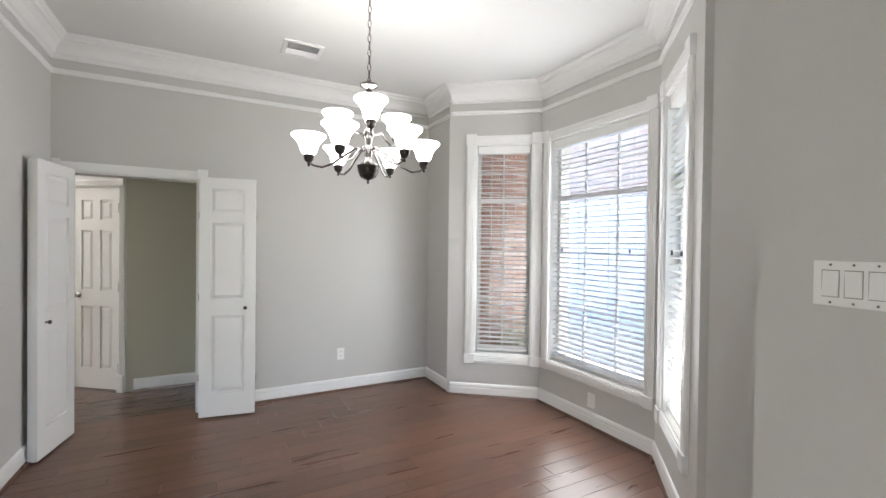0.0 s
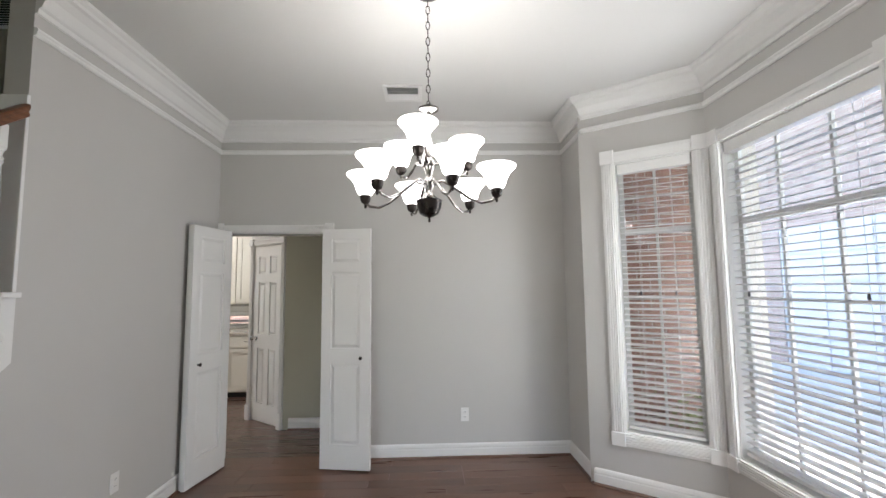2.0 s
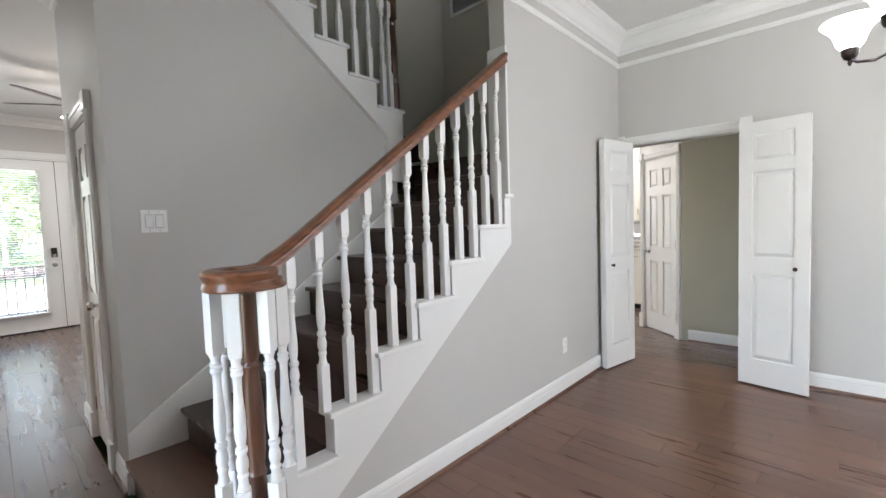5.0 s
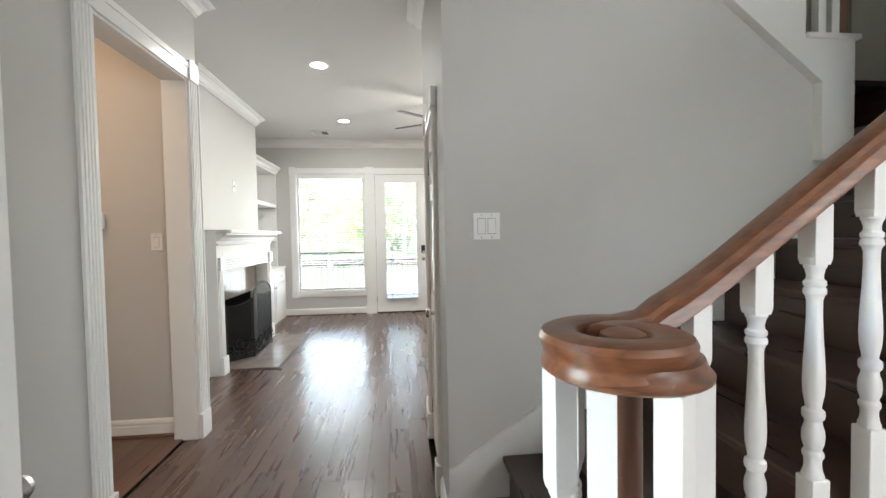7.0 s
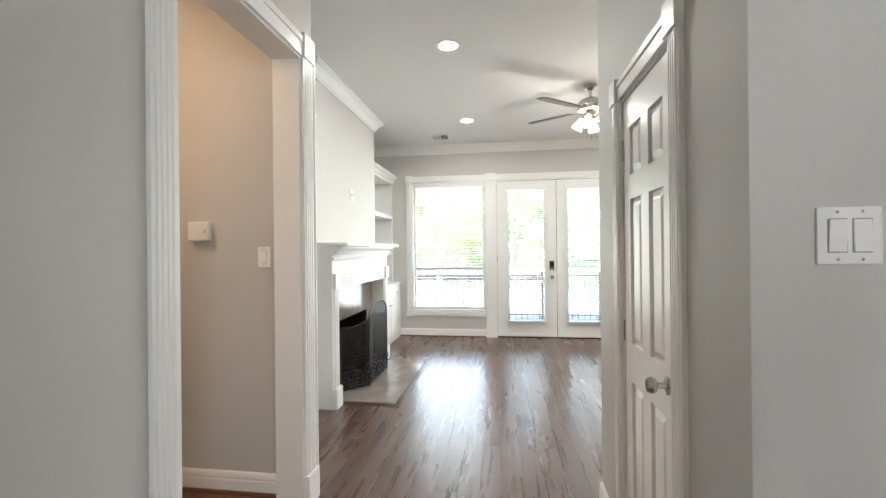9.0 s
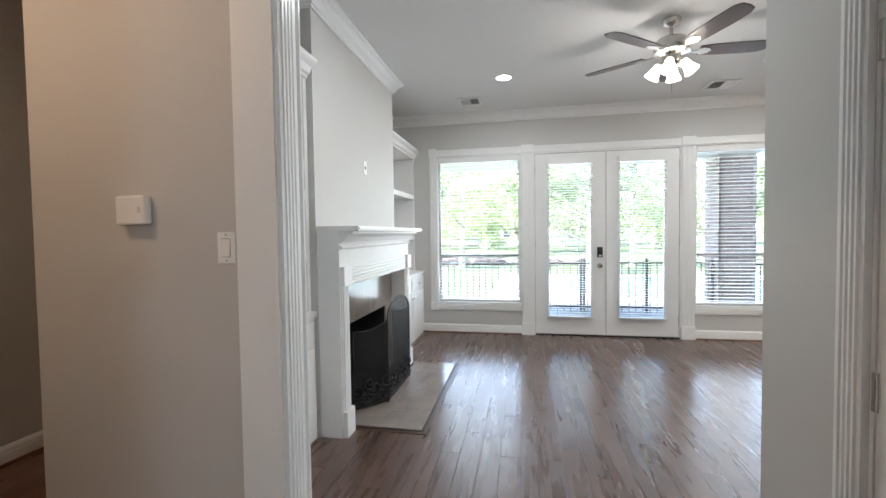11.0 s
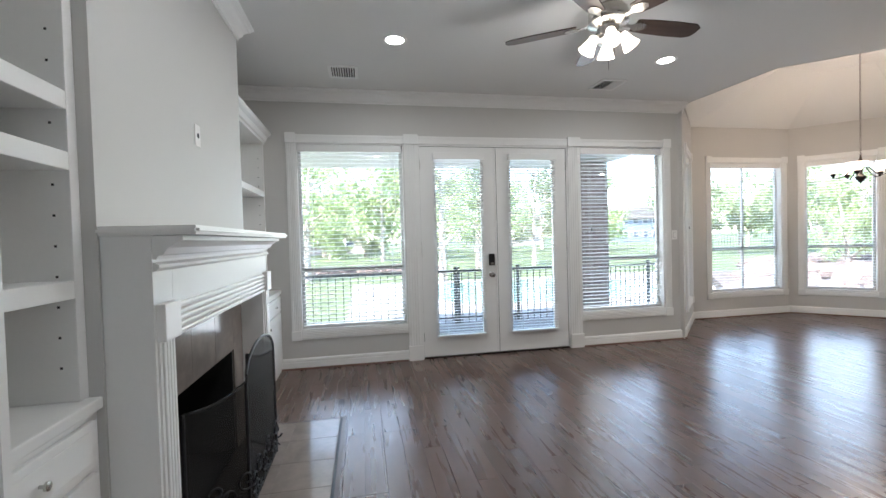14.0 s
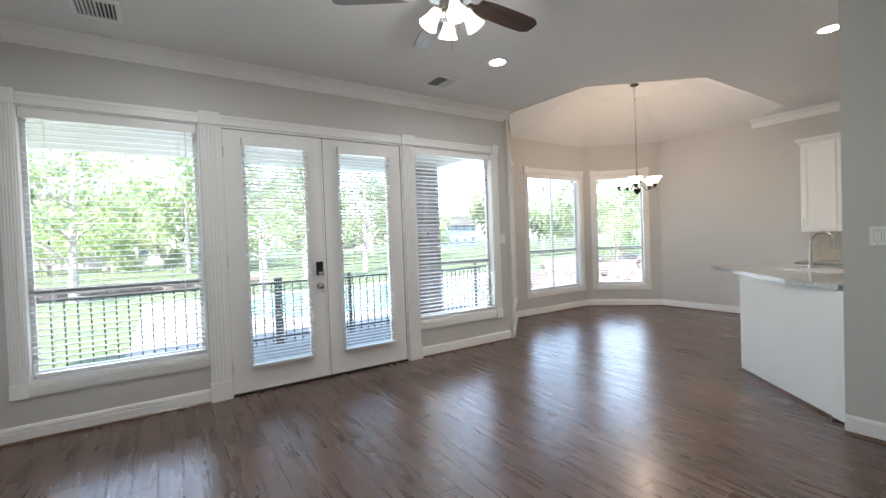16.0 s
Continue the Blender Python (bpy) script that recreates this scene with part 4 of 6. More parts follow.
part("cover_plate", bx(-0.036, 0.036, 0, 0.006, -0.059, 0.059, bevel=0.002), PLASTIC, tv)
part("cable_hole", lathe(B(), [(0.014, 0.0062), (0.014, 0.0085), (0.004, 0.009)], 14, (0, 0, 0), "y"), DARK, tv)


# ---- panel doors ----
def panelled(w, h, rows, cols, th=0.035, stile=0.09):
    """A moulded panel door leaf with raised panels on both faces, in a local frame with x across and z up."""
    bm = B()
    box(bm, 0, w, -th / 2 + 0.014, th / 2 - 0.014, 0, h)
    cw = (w - stile * (cols + 1)) / cols
    xs = [(stile + i * (cw + stile), stile + i * (cw + stile) + cw) for i in range(cols)]
    for s in (1, -1):
        ya, yb = (th / 2 - 0.014, th / 2) if s > 0 else (-th / 2, -th / 2 + 0.014)
        x = 0
        for a, b in xs + [(w, w)]:
            box(bm, x, a, ya, yb, 0, h)
            x = b
        for a, b in xs:
            z = 0
            for lo, hi in rows + [(h, h)]:
                box(bm, a, b, ya, yb, z, lo)
                z = hi
            for lo, hi in rows:
                y0 = th / 2 - 0.014 if s > 0 else -th / 2 + 0.014
                y1 = th / 2 - 0.003 if s > 0 else -th / 2 + 0.003
                o, i2 = 0.010, 0.034
                v = [bm.verts.new(p) for p in ((a + o, y0, lo + o), (b - o, y0, lo + o), (b - o, y0, hi - o), (a + o, y0, hi - o), (a + i2, y1, lo + i2), (b - i2, y1, lo + i2), (b - i2, y1, hi - i2), (a + i2, y1, hi - i2))]
                for q in ((4, 5, 6, 7), (0, 1, 5, 4), (1, 2, 6, 5), (2, 3, 7, 6), (3, 0, 4, 7)):
                    f = [v[k] for k in q]
                    bm.faces.new(f if s < 0 else f[::-1])
    return bm


KNOB = [(0.03, 0), (0.03, 0.005), (0.011, 0.009), (0.010, 0.034), (0.022, 0.04), (0.027, 0.053), (0.022, 0.066), (0.006, 0.07)]
R3 = [(0.20, 0.80), (0.95, 1.62), (1.72, 1.92)]


def bifold(p0, p1, name_label, knob_x=None, side=1):
    d = (Vector(p1) - Vector(p0)).length
    leaf = thing("bifold_door", along(p0, p1, 0.015), name_label, "door", "bifold doors")
    part("door_leaf", panelled(d, 2.015, [(0.20, 0.86), (0.99, 1.64), (1.72, 1.93)], 1, stile=0.085), TRIM, leaf)
    if knob_x is not None:
        part("knob", lathe(B(), [(0.008, 0.0), (0.006, 0.012), (0.013, 0.018), (0.015, 0.026), (0.008, 0.032)], 14, (knob_x, 0.0176, 0.915), "y"), BRONZE, leaf, "dark bronze knob", smooth=True)
    for z in (0.3, 1.0, 1.7):
        part("hinge", bx(-0.006, 0.004, -0.022, -0.0177, z - 0.03, z + 0.03), NICKEL, leaf)
    return leaf


bifold((-0.848, 4.395), (-0.932, 3.942), "white three-panel bifold door leaf folded open", 0.37)
bifold((-0.955, 4.425), (-0.985 + 0.03, 3.965), "white three-panel bifold door leaf folded against the wall")
bifold((0.425, 4.235), (0.0, 4.305), "white three-panel bifold door leaf folded open beside the wall", 0.075)
bifold((0.0, 4.425), (0.415, 4.31), "white three-panel bifold door leaf folded behind another")

d3 = thing("door_3", along((XE, YN), (XW, YN)) @ Matrix.Translation((XE - DOOR_X1, 0, 0)), "white cased doorway with fluted head and corner blocks", "doorway", kind="structure")
w3 = DOOR_X1 - DOOR_X0
casing(d3, 0, w3, 0, DOOR_H, 0.07, sill=False, plinth=True, right=False)
part("corner_block", bx(w3 - 0.0, w3 + 0.052, 0, 0.03, DOOR_H - 0.006, DOOR_H + 0.082, bevel=0.003), TRIM, d3)
bm = B()
box(bm, 0, 0.012, -0.13, 0.0, 0, DOOR_H - 0.012)
box(bm, w3 - 0.012, w3, -0.13, 0.0, 0, DOOR_H - 0.012)
box(bm, 0, w3, -0.13, 0.0, DOOR_H - 0.012, DOOR_H)
part("door_jamb", bm, TRIM, d3)
part("bifold_track", bx(0.012, w3 - 0.012, -0.08, -0.05, DOOR_H - 0.03, DOOR_H - 0.0125), NICKEL, d3)


def six_panel(name, p0, p1, a, b, label, hinge_left=True, cw=0.09, th=0.12, material=None):
    m = along(p0, p1) @ Matrix.Translation((a, 0, 0))
    w = b - a
    d = thing(name, m, label, "door", kind="structure")
    bm = B()
    box(bm, 0, 0.012, -th, -0.001, 0, 2.035)
    box(bm, w - 0.012, w, -th, -0.001, 0, 2.035)
    box(bm, 0.012, w - 0.012, -th, -0.001, 2.023, 2.035)
    part("door_jamb", bm, TRIM, d)
    leaf = part("door_leaf", panelled(w - 0.03, 2.005, [(0.20, 0.82), (0.98, 1.58), (1.68, 1.88)], 2, stile=0.085), TRIM, d, m=pose(0.015, -0.022, 0.012))
    kx = (w - 0.03 - 0.06) if hinge_left else 0.06
    part("door_knob", lathe(B(), KNOB, 18, (kx, 0.0176, 0.93), "y"), NICKEL, leaf, "brushed nickel knob", smooth=True)
    for z in (0.22, 1.02, 1.80):
        hx = 0.0 if hinge_left else w - 0.03
        part("hinge", bx(hx - 0.008, hx + 0.008, 0.0178, 0.024, z - 0.045, z + 0.045, bevel=0.002), NICKEL, leaf)
    casing(d, 0, w, 0, 2.035, cw, sill=False, plinth=True)
    return d


six_panel("door_4", (-2.09, YH), (XLE, YH), -2.09 - CL1, -2.09 - CL0, "white six-panel closet door under the stairs, closed", hinge_left=False, cw=0.085)
six_panel("door_5", (-0.66, 5.345), (-1.216, 5.771), 0.075, 0.635, "white six-panel pantry door, closed, in a cased frame", hinge_left=True, cw=0.06, th=0.10)

# open entry door, with the daylight of the doorway
d7 = thing("door_7", along((-3.42, YS), (1.57, YS)) @ Matrix.Translation((3.42 - 1.03, 0, 0)), "white cased entry doorway standing open", "doorway", kind="structure")
bm = B()
box(bm, 0, 0.014, -0.155, 0.0, 0, 2.021)
box(bm, 0.916, 0.93, -0.155, 0.0, 0, 2.021)
box(bm, 0, 0.93, -0.155, 0.0, 2.021, 2.035)
part("door_jamb", bm, TRIM, d7)
casing(d7, 0, 0.93, 0, 2.035, 0.09, sill=False, plinth=True)
ed = thing("entry_door", along((-1.0, -0.915), (-0.955, -0.12), 0.012), "white six-panel entry door standing open", "door")
part("door_leaf", panelled(0.796, 2.005, [(0.20, 0.82), (0.98, 1.58), (1.68, 1.88)], 2, th=0.042), TRIM, ed)
for s in (1, -1):
    part("door_knob", lathe(B(), [(r, s * h) for r, h in KNOB], 18, (0.735, s * 0.0212, 0.93), "y"), NICKEL, ed, "brushed nickel knob", smooth=True)
for z in (0.22, 1.02, 1.80):
    part("hinge", bx(-0.008, 0.006, -0.03, -0.0215, z - 0.045, z + 0.045), NICKEL, ed)
sky_lamp = lamp("entry_daylight", "AREA", (-0.72, YS - 0.6, 1.03), 0.5, (0.95, 0.975, 1.0), 1.0, aim=(-0.60, 3.0, 1.03))
sky_lamp.data.shape, sky_lamp.data.size, sky_lamp.data.size_y = "RECTANGLE", 0.45, 1.98



def sky_in_window(p0, p1, a, b, z0, z1, watts, color=(0.97, 0.99, 1.0), y=-0.15):
    """The sky's light in a window's opening, by its glass or blind."""
    m = along(p0, p1)
    c, t_ = m @ Vector(((a + b) / 2, y, (z0 + z1) / 2)), m @ Vector(((a + b) / 2, 1.0, (z0 + z1) / 2))
    li = lamp("window_daylight", "AREA", tuple(c), watts, color, 1.0, aim=tuple(t_))
    li.data.shape, li.data.size, li.data.size_y = "RECTANGLE", b - a - 0.06, z1 - z0 - 0.06


sky_in_window(BAY[1], BAY[2], *BAYW[1], BZ0, BZ1, 3.9, y=-0.004)
for a, b in WY:
    sky_in_window(pW, (XL, -1.95), pW[1] - b + 0.02, pW[1] - a - 0.02, WZ0, 2.35, 2.0)
sky_in_window(NOOK[2], NOOK[1], *NW[1], 0.40, 2.49, 1.6)
sky_in_window(NOOK[3], NOOK[2], *NW[0], 0.40, 2.49, 1.6)

# cased opening from the hall to the side room
d6 = thing("door_6", along((-3.42, YS), (1.57, YS)) @ Matrix.Translation((OP0 + 3.42, 0, 0)), "white cased hall opening with fluted casing and corner blocks", "doorway", kind="structure")
w6 = OP1 - OP0
casing(d6, 0, w6, 0, OPH, 0.115, sill=False, plinth=True)
bm = B()
box(bm, 0, 0.014, -0.155, 0.0, 0, OPH - 0.014)
box(bm, w6 - 0.014, w6, -0.155, 0.0, 0, OPH - 0.014)
box(bm, 0, w6, -0.155, 0.0, OPH - 0.014, OPH)
part("door_jamb", bm, TRIM, d6)
part("end_cap", bx(-0.15, -0.1401, -0.15, 0.016, 0, OPH + 0.1), TRIM, d6)


# ---- stairs ----
RISE, RUN, Y1 = 0.19, 0.26, 0.71
UY, USLOPE = 2.648, 0.785        # foot of the upper flight and the slant below it


def riser_y(k):
    return Y1 + RUN * (k - 1)


def staircase():
    st = thing("staircase", Matrix.Identity(4), "dark stained wooden staircase with white painted stringers", "staircase", kind="structure")
    for k in range(1, 10):
        z, y0, y1 = k * RISE, riser_y(k), riser_y(k + 1)
        x1 = -1.06 if k > 1 else -1.06
        if k == 1:
            bm = B()
            out = [(-2.07, y0 - 0.03), (-0.99, y0 - 0.03)]
            for i in range(9):
                a = radians(-90 + 22.5 * i)
                out.append((-0.93 + 0.22 * math.cos(a), y0 + 0.19 + 0.22 * math.sin(a)))
            out += [(-1.06, y0 + 0.41), (-1.06, y1), (-2.07, y1)]
            prism(bm, out, z - 0.028, z)
            part("tread", bm, FLOOR_D, st, "reddish brown bullnose starting step")
            bm = B()
            prism(bm, [(x + (0.03 if x > -1.05 else 0), y + 0.03) if y < y0 + 0.2 else (x - (0.03 if x > -1.05 else 0), y - (0.03 if x > -1.05 else 0)) for x, y in out], 0, z - 0.028)
            part("riser", bm, TREAD, st)
            continue
        bm = B()
        prism(bm, [(y0 - 0.028, z - 0.026), (y0 - 0.03, z - 0.02), (y0 - 0.03, z - 0.006), (y0 - 0.026, z), (y1 + 0.005, z), (y1 + 0.005, z - 0.026)], -2.068, x1, "x")
        part("tread", bm, TREAD, st)
        part("riser", bx(-2.068, x1, y0, y0 + 0.018, z - RISE, z - 0.026), TREAD, st)
        if k <= 8:
            yb = min(y1, 2.597)
            bm = B()
            box(bm, x1, -0.958, y0 - 0.03, yb, z - 0.026, z, bevel=0.006)
            part("tread_return", bm, TRIM, st, "white painted tread end")
    landing = part("landing", bx(-3.07, -1.121, riser_y(10), 4.3, 10 * RISE - 0.2, 10 * RISE), TREAD, st)
    part("landing_riser", bx(-2.068, -1.121, riser_y(10) - 0.018, riser_y(10), 9 * RISE, 10 * RISE - 0.001), TREAD, st)
    # outer stringer: saw-tooth above, slanting edge below
    pts = []
    for k in range(2, 9):
        pts += [(riser_y(k), (k - 1) * RISE - (0.026 if k > 2 else 0.0)), (riser_y(k), k * RISE - 0.026)]
    pts += [(2.598, 8 * RISE - 0.026), (2.598, 1.20)]
    pts += [(0.985, 0.0), (riser_y(2), 0.0)]
    part("outer_stringer", prism(B(), pts, -1.06, -0.986, "x"), TRIM, st, "white painted saw-tooth stringer")
    # skirt board on the inner wall
    part("skirt_board", prism(B(), [(0.70, 0.0), (0.70, 0.325), (2.46, 1.46), (2.60, 1.55), (2.60, 1.2), (1.2, 0.2), (0.98, 0.0)], -2.0895, -2.07, "x"), TRIM, st, "white skirt board")
    # upper flight
    pts = [(UY, 1.70), (UY, 12 * RISE - 0.024)]
    for k in range(12, 20):
        ya = UY - 0.2575 * (k - 11)
        pts += [(ya, k * RISE - 0.024), (ya, (k + 1) * RISE - 0.024)]
    yl = pts[-1][0]
    pts += [(yl, 2.06 + (2.48 - yl) * USLOPE), (2.48, 2.06), (2.48, 1.70)]
    part("upper_stringer", prism(B(), pts, -2.09, -2.045, "x"), TRIM, st, "white painted saw-tooth stringer of the upper flight")
    for k in range(11, 20):
        ya, yb = UY - 0.2575 * (k - 11), UY - 0.2575 * (k - 12)
        if k == 11:
            ya, yb = UY, 2.91
        part("upper_tread", bx(-3.07, -2.10, ya, yb + 0.02, k * RISE - 0.024, k * RISE), TREAD, st)
        part("upper_riser", bx(-3.07, -2.10, yb - 0.012, yb, (k - 1) * RISE, k * RISE - 0.024), TREAD, st)
        if k >= 12:
            part("tread_return", bx(-2.10, -2.03, ya, yb + 0.02, k * RISE - 0.024, k * RISE, bevel=0.005), TRIM, st)
    return st


staircase()
tagged(part("wall_under_stair", prism(B(), [(0.99, 0), (2.60, 0), (2.60, 1.203), (0.99, 0.0021)], -1.119, -1.0, "x"), WALL), "greige painted wall under the stair stringer", "wall", kind="structure")
tagged(part("wall_end_trim", bx(-1.13, -0.988, 2.582, 2.6, 8 * RISE, 2.46, bevel=0.003), TRIM), "white wall end trim beside the handrail", "trim", kind="structure")


def rail_z(y):
    """Top of the lower handrail."""
    return 1.388 + (y - 1.2) * 0.741


def baluster(x, y, z0, z1, block=0.12, s=0.0195, turn=0.0):
    """A white turned baluster with square ends, from z0 to z1: beads, a long vase, a ball and beads again."""
    b = thing("baluster", pose(x, y, z0, 0, 0, turn), "white painted turned wooden stair baluster", "baluster", "stair balusters")
    h = z1 - z0
    top = h - block
    bot = top - 0.435
    part("base_block", bx(-s, s, -s, s, 0, bot, bevel=0.003), TRIM, b)
    down = [(0.0, 0.0188), (0.004, 0.0195), (0.010, 0.0165), (0.022, 0.0138), (0.030, 0.0150), (0.034, 0.0190), (0.041, 0.0190), (0.045, 0.0160), (0.050, 0.0192), (0.058, 0.0194), (0.063, 0.0158),
            (0.072, 0.0135), (0.100, 0.0132), (0.150, 0.0150), (0.200, 0.0178), (0.235, 0.0188), (0.262, 0.0178), (0.284, 0.0140), (0.292, 0.0132), (0.297, 0.0188), (0.305, 0.0195), (0.312, 0.0185),
            (0.317, 0.0145), (0.325, 0.0150), (0.338, 0.0186), (0.350, 0.0194), (0.363, 0.0186), (0.374, 0.0150), (0.379, 0.0148), (0.384, 0.0182), (0.391, 0.0182), (0.397, 0.0150), (0.410, 0.0145), (0.422, 0.0165), (0.430, 0.0190), (0.435, 0.0190)]
    part("turning", lathe(B(), [(r, top - d) for d, r in down][::-1], 14), TRIM, b, smooth=True)
    bm = bx(-s, s, -s, s, top + 0.012, h, bevel=0.002)
    k = s * 0.86
    ring = [[bm.verts.new((u * q, v * q, z)) for u, v in ((-1, -1), (1, -1), (1, 1), (-1, 1))] for q, z in ((k, top), (s - 0.0005, top + 0.0125))]
    bm.faces.new(ring[0][::-1])
    for i in range(4):
        bm.faces.new((ring[0][i], ring[0][(i + 1) % 4], ring[1][(i + 1) % 4], ring[1][i]))
    part("top_block", bm, TRIM, b)
    return b


for i in range(12):
    y = 1.074 + 0.1283 * i
    k = int((y - Y1 + 0.03) / RUN) + 1
    baluster(-1.005, y, k * RISE, rail_z(y) - 0.063)
VX, VY, VZ = -0.895, 0.862, 1.215
for a in (210, 262, 315, 11, 65):
    baluster(VX + 0.105 * math.cos(radians(a)), VY + 0.105 * math.sin(radians(a)), RISE, VZ - 0.068, 0.205, 0.0205, a + 20)
NEWEL_PROF = [(0.036, 0), (0.036, 0.10), (0.03, 0.115), (0.036, 0.135), (0.03, 0.155), (0.037, 0.19), (0.039, 0.24), (0.028, 0.30), (0.034, 0.315), (0.027, 0.33), (0.035, 0.42), (0.036, 0.52), (0.030, 0.62), (0.026, 0.68), (0.032, 0.695), (0.025, 0.71), (0.032, 0.73), (0.03, 0.76), (0.03, 0.945)]
nw = part("newel_post", lathe(B(), [(r, z * 0.94 / 0.945) for r, z in NEWEL_PROF], 20), NEWEL, smooth=True, m=pose(VX, VY, RISE))
tagged(nw, "dark reddish turned wooden newel post under the volute", "newel post")
HR = [(-0.030, -0.063), (0.030, -0.063), (0.030, -0.052), (0.026, -0.044), (0.026, -0.034), (0.031, -0.026), (0.033, -0.014), (0.028, -0.004), (0.016, 0.001), (-0.016, 0.001), (-0.028, -0.004), (-0.033, -0.014), (-0.031, -0.026), (-0.026, -0.034), (-0.026, -0.044), (-0.030, -0.052)]


def handrail():
    """Rail from the wall down to an easing and a flat volute that winds round the newel."""
    h = thing("handrail", Matrix.Identity(4), "polished red-brown wooden handrail ending in a spiral volute", "handrail")
    line = [(-1.0, 2.582, rail_z(2.582)), (-1.0, 1.9, rail_z(1.9)), (-1.0, 1.25, rail_z(1.25)), (-1.0, 1.12, rail_z(1.12)), (-1.0, 1.07, rail_z(1.07) + 0.002), (-1.0, 1.03, rail_z(1.03) + 0.006), (-1.0, 0.99, rail_z(0.99) + 0.014), (-1.0, 0.955, VZ + 0.006), (-1.001, 0.925, VZ + 0.001)]
    # the spiral: starts on the rail line and winds inward
    sp = []
    for i in range(46):
        t = i / 45
        a = radians(158 + 415 * t)
        r = 0.103 - 0.074 * max(0.0, (t - 0.35) / 0.65) ** 1.1
        sp.append((VX + r * math.cos(a), VY + r * math.sin(a), VZ))
    line = line + sp
    bm = B()
    rings = []
    P = [Vector(p) for p in line]
    for i, p in enumerate(P):
        d = (P[min(i + 1, len(P) - 1)] - P[max(0, i - 1)]).normalized()
        side = Vector((d.y, -d.x, 0)).normalized()
        up = Vector((0, 0, 1))
        rings.append([bm.verts.new(p + side * u + up * v) for u, v in HR])
    n = len(HR)
    for a, b in zip(rings, rings[1:]):
        for i in range(n):
            bm.faces.new((a[i], a[(i + 1) % n], b[(i + 1) % n], b[i]))
    bm.faces.new(rings[0])
    bm.faces.new(rings[-1][::-1])
    bmesh.ops.recalc_face_normals(bm, faces=bm.faces[:])
    part("rail", bm, HANDRAIL, h, smooth=True)
    part("volute_cap", lathe(B(), [(0.036, VZ - 0.058), (0.04, VZ - 0.03), (0.036, VZ - 0.008), (0.02, VZ - 0.001), (0.0, VZ)], 20, (VX, VY, 0)), HANDRAIL, h, smooth=True)
    part("volute_base", lathe(B(), [(0.0, VZ - 0.068), (0.127, VZ - 0.068), (0.131, VZ - 0.064), (0.131, VZ - 0.059), (0.127, VZ - 0.055), (0.122, VZ - 0.05), (0.118, VZ - 0.036), (0.0, VZ - 0.036)], 32, (VX, VY, 0)), HANDRAIL, h, smooth=True)


handrail()
for k in range(12, 18):
    for j in range(2):
        y = UY - 0.047 - 0.2575 * (k - 12) - 0.1288 * j - (0.06 if k == 12 and j == 0 else 0.0)
        baluster(-2.06, y, k * RISE, 2.28 + (UY - y) * 0.7379 + 0.75)
n2 = part("newel_post", lathe(B(), [(0.045, 0), (0.045, 0.2), (0.034, 0.215), (0.042, 0.235), (0.034, 0.255), (0.04, 0.36), (0.042, 0.46), (0.032, 0.62), (0.028, 0.66), (0.036, 0.68), (0.028, 0.70), (0.045, 0.72), (0.045, 1.0), (0.052, 1.01), (0.04, 1.04), (0.01, 1.05)], 8), NEWEL, m=pose(-2.075, UY - 0.055, 12 * RISE))
tagged(n2, "dark turned wooden newel post on the upper flight", "newel post")
uh = thing("handrail", Matrix.Identity(4), "red-brown wooden handrail of the upper flight", "handrail")
bm = B()
ya, yb = UY - 0.055, 0.95
za, zb = (2.28 + (UY - q) * 0.7379 + 0.75 for q in (ya, yb))
prism(bm, [(ya, za), (ya, za + 0.06), (yb, zb + 0.06), (yb, zb)], -2.09, -2.03, "x")
part("rail", bm, HANDRAIL, uh)

# ---- fireplace ----
def marble_mat(name, base, vein, rough=0.12, scale=3.0):
    m = bpy.data.materials.new(name)
    m.use_nodes = True
    nt = m.node_tree
    b = nt.nodes["Principled BSDF"]
    N, L = nt.nodes.new, nt.links.new
    tc, info, va = N("ShaderNodeTexCoord"), N("ShaderNodeObjectInfo"), N("ShaderNodeVectorMath")
    L(tc.outputs["Object"], va.inputs[0])
    L(info.outputs["Random"], va.inputs[1])
    n1, n2 = N("ShaderNodeTexNoise"), N("ShaderNodeTexNoise")
    n1.inputs["Scale"].default_value, n1.inputs["Detail"].default_value, n1.inputs["Distortion"].default_value = scale, 8, 1.6
    n2.inputs["Scale"].default_value, n2.inputs["Detail"].default_value = scale * 9, 4
    L(va.outputs[0], n1.inputs["Vector"])
    L(va.outputs[0], n2.inputs["Vector"])
    ad = N("ShaderNodeMath")
    ad.operation = "MULTIPLY_ADD"
    ad.inputs[1].default_value = 0.3
    L(n2.outputs[0], ad.inputs[0])
    L(n1.outputs[0], ad.inputs[2])
    mr = N("ShaderNodeMapRange")
    mr.inputs["From Min"].default_value, mr.inputs["From Max"].default_value = 0.4, 0.9
    L(ad.outputs[0], mr.inputs[0])
    mix = N("ShaderNodeMix")
    mix.data_type = "RGBA"
    mix.inputs["A"].default_value, mix.inputs["B"].default_value = (*vein, 1), (*base, 1)
    L(mr.outputs[0], mix.inputs["Factor"])
    L(mix.outputs["Result"], b.inputs["Base Color"])
    b.inputs["Roughness"].default_value = rough
    return m


MARBLE = marble_mat("cream_marble_tile", (0.31, 0.265, 0.235), (0.21, 0.18, 0.16))
GROUT = mat("hearth_grout", (0.22, 0.19, 0.165), 0.8, vary=0.1, bump=0.1)
GRANITE = marble_mat("grey_granite", (0.36, 0.37, 0.34), (0.13, 0.13, 0.12), 0.1, 22.0)
FX0, FX1, FY = -6.44, -4.63, -1.46
MX0, MX1 = -6.43, -4.62
FC = (MX0 + MX1) / 2
OPX0, OPX1, OPZ = FC - 0.52, FC + 0.52, 0.69

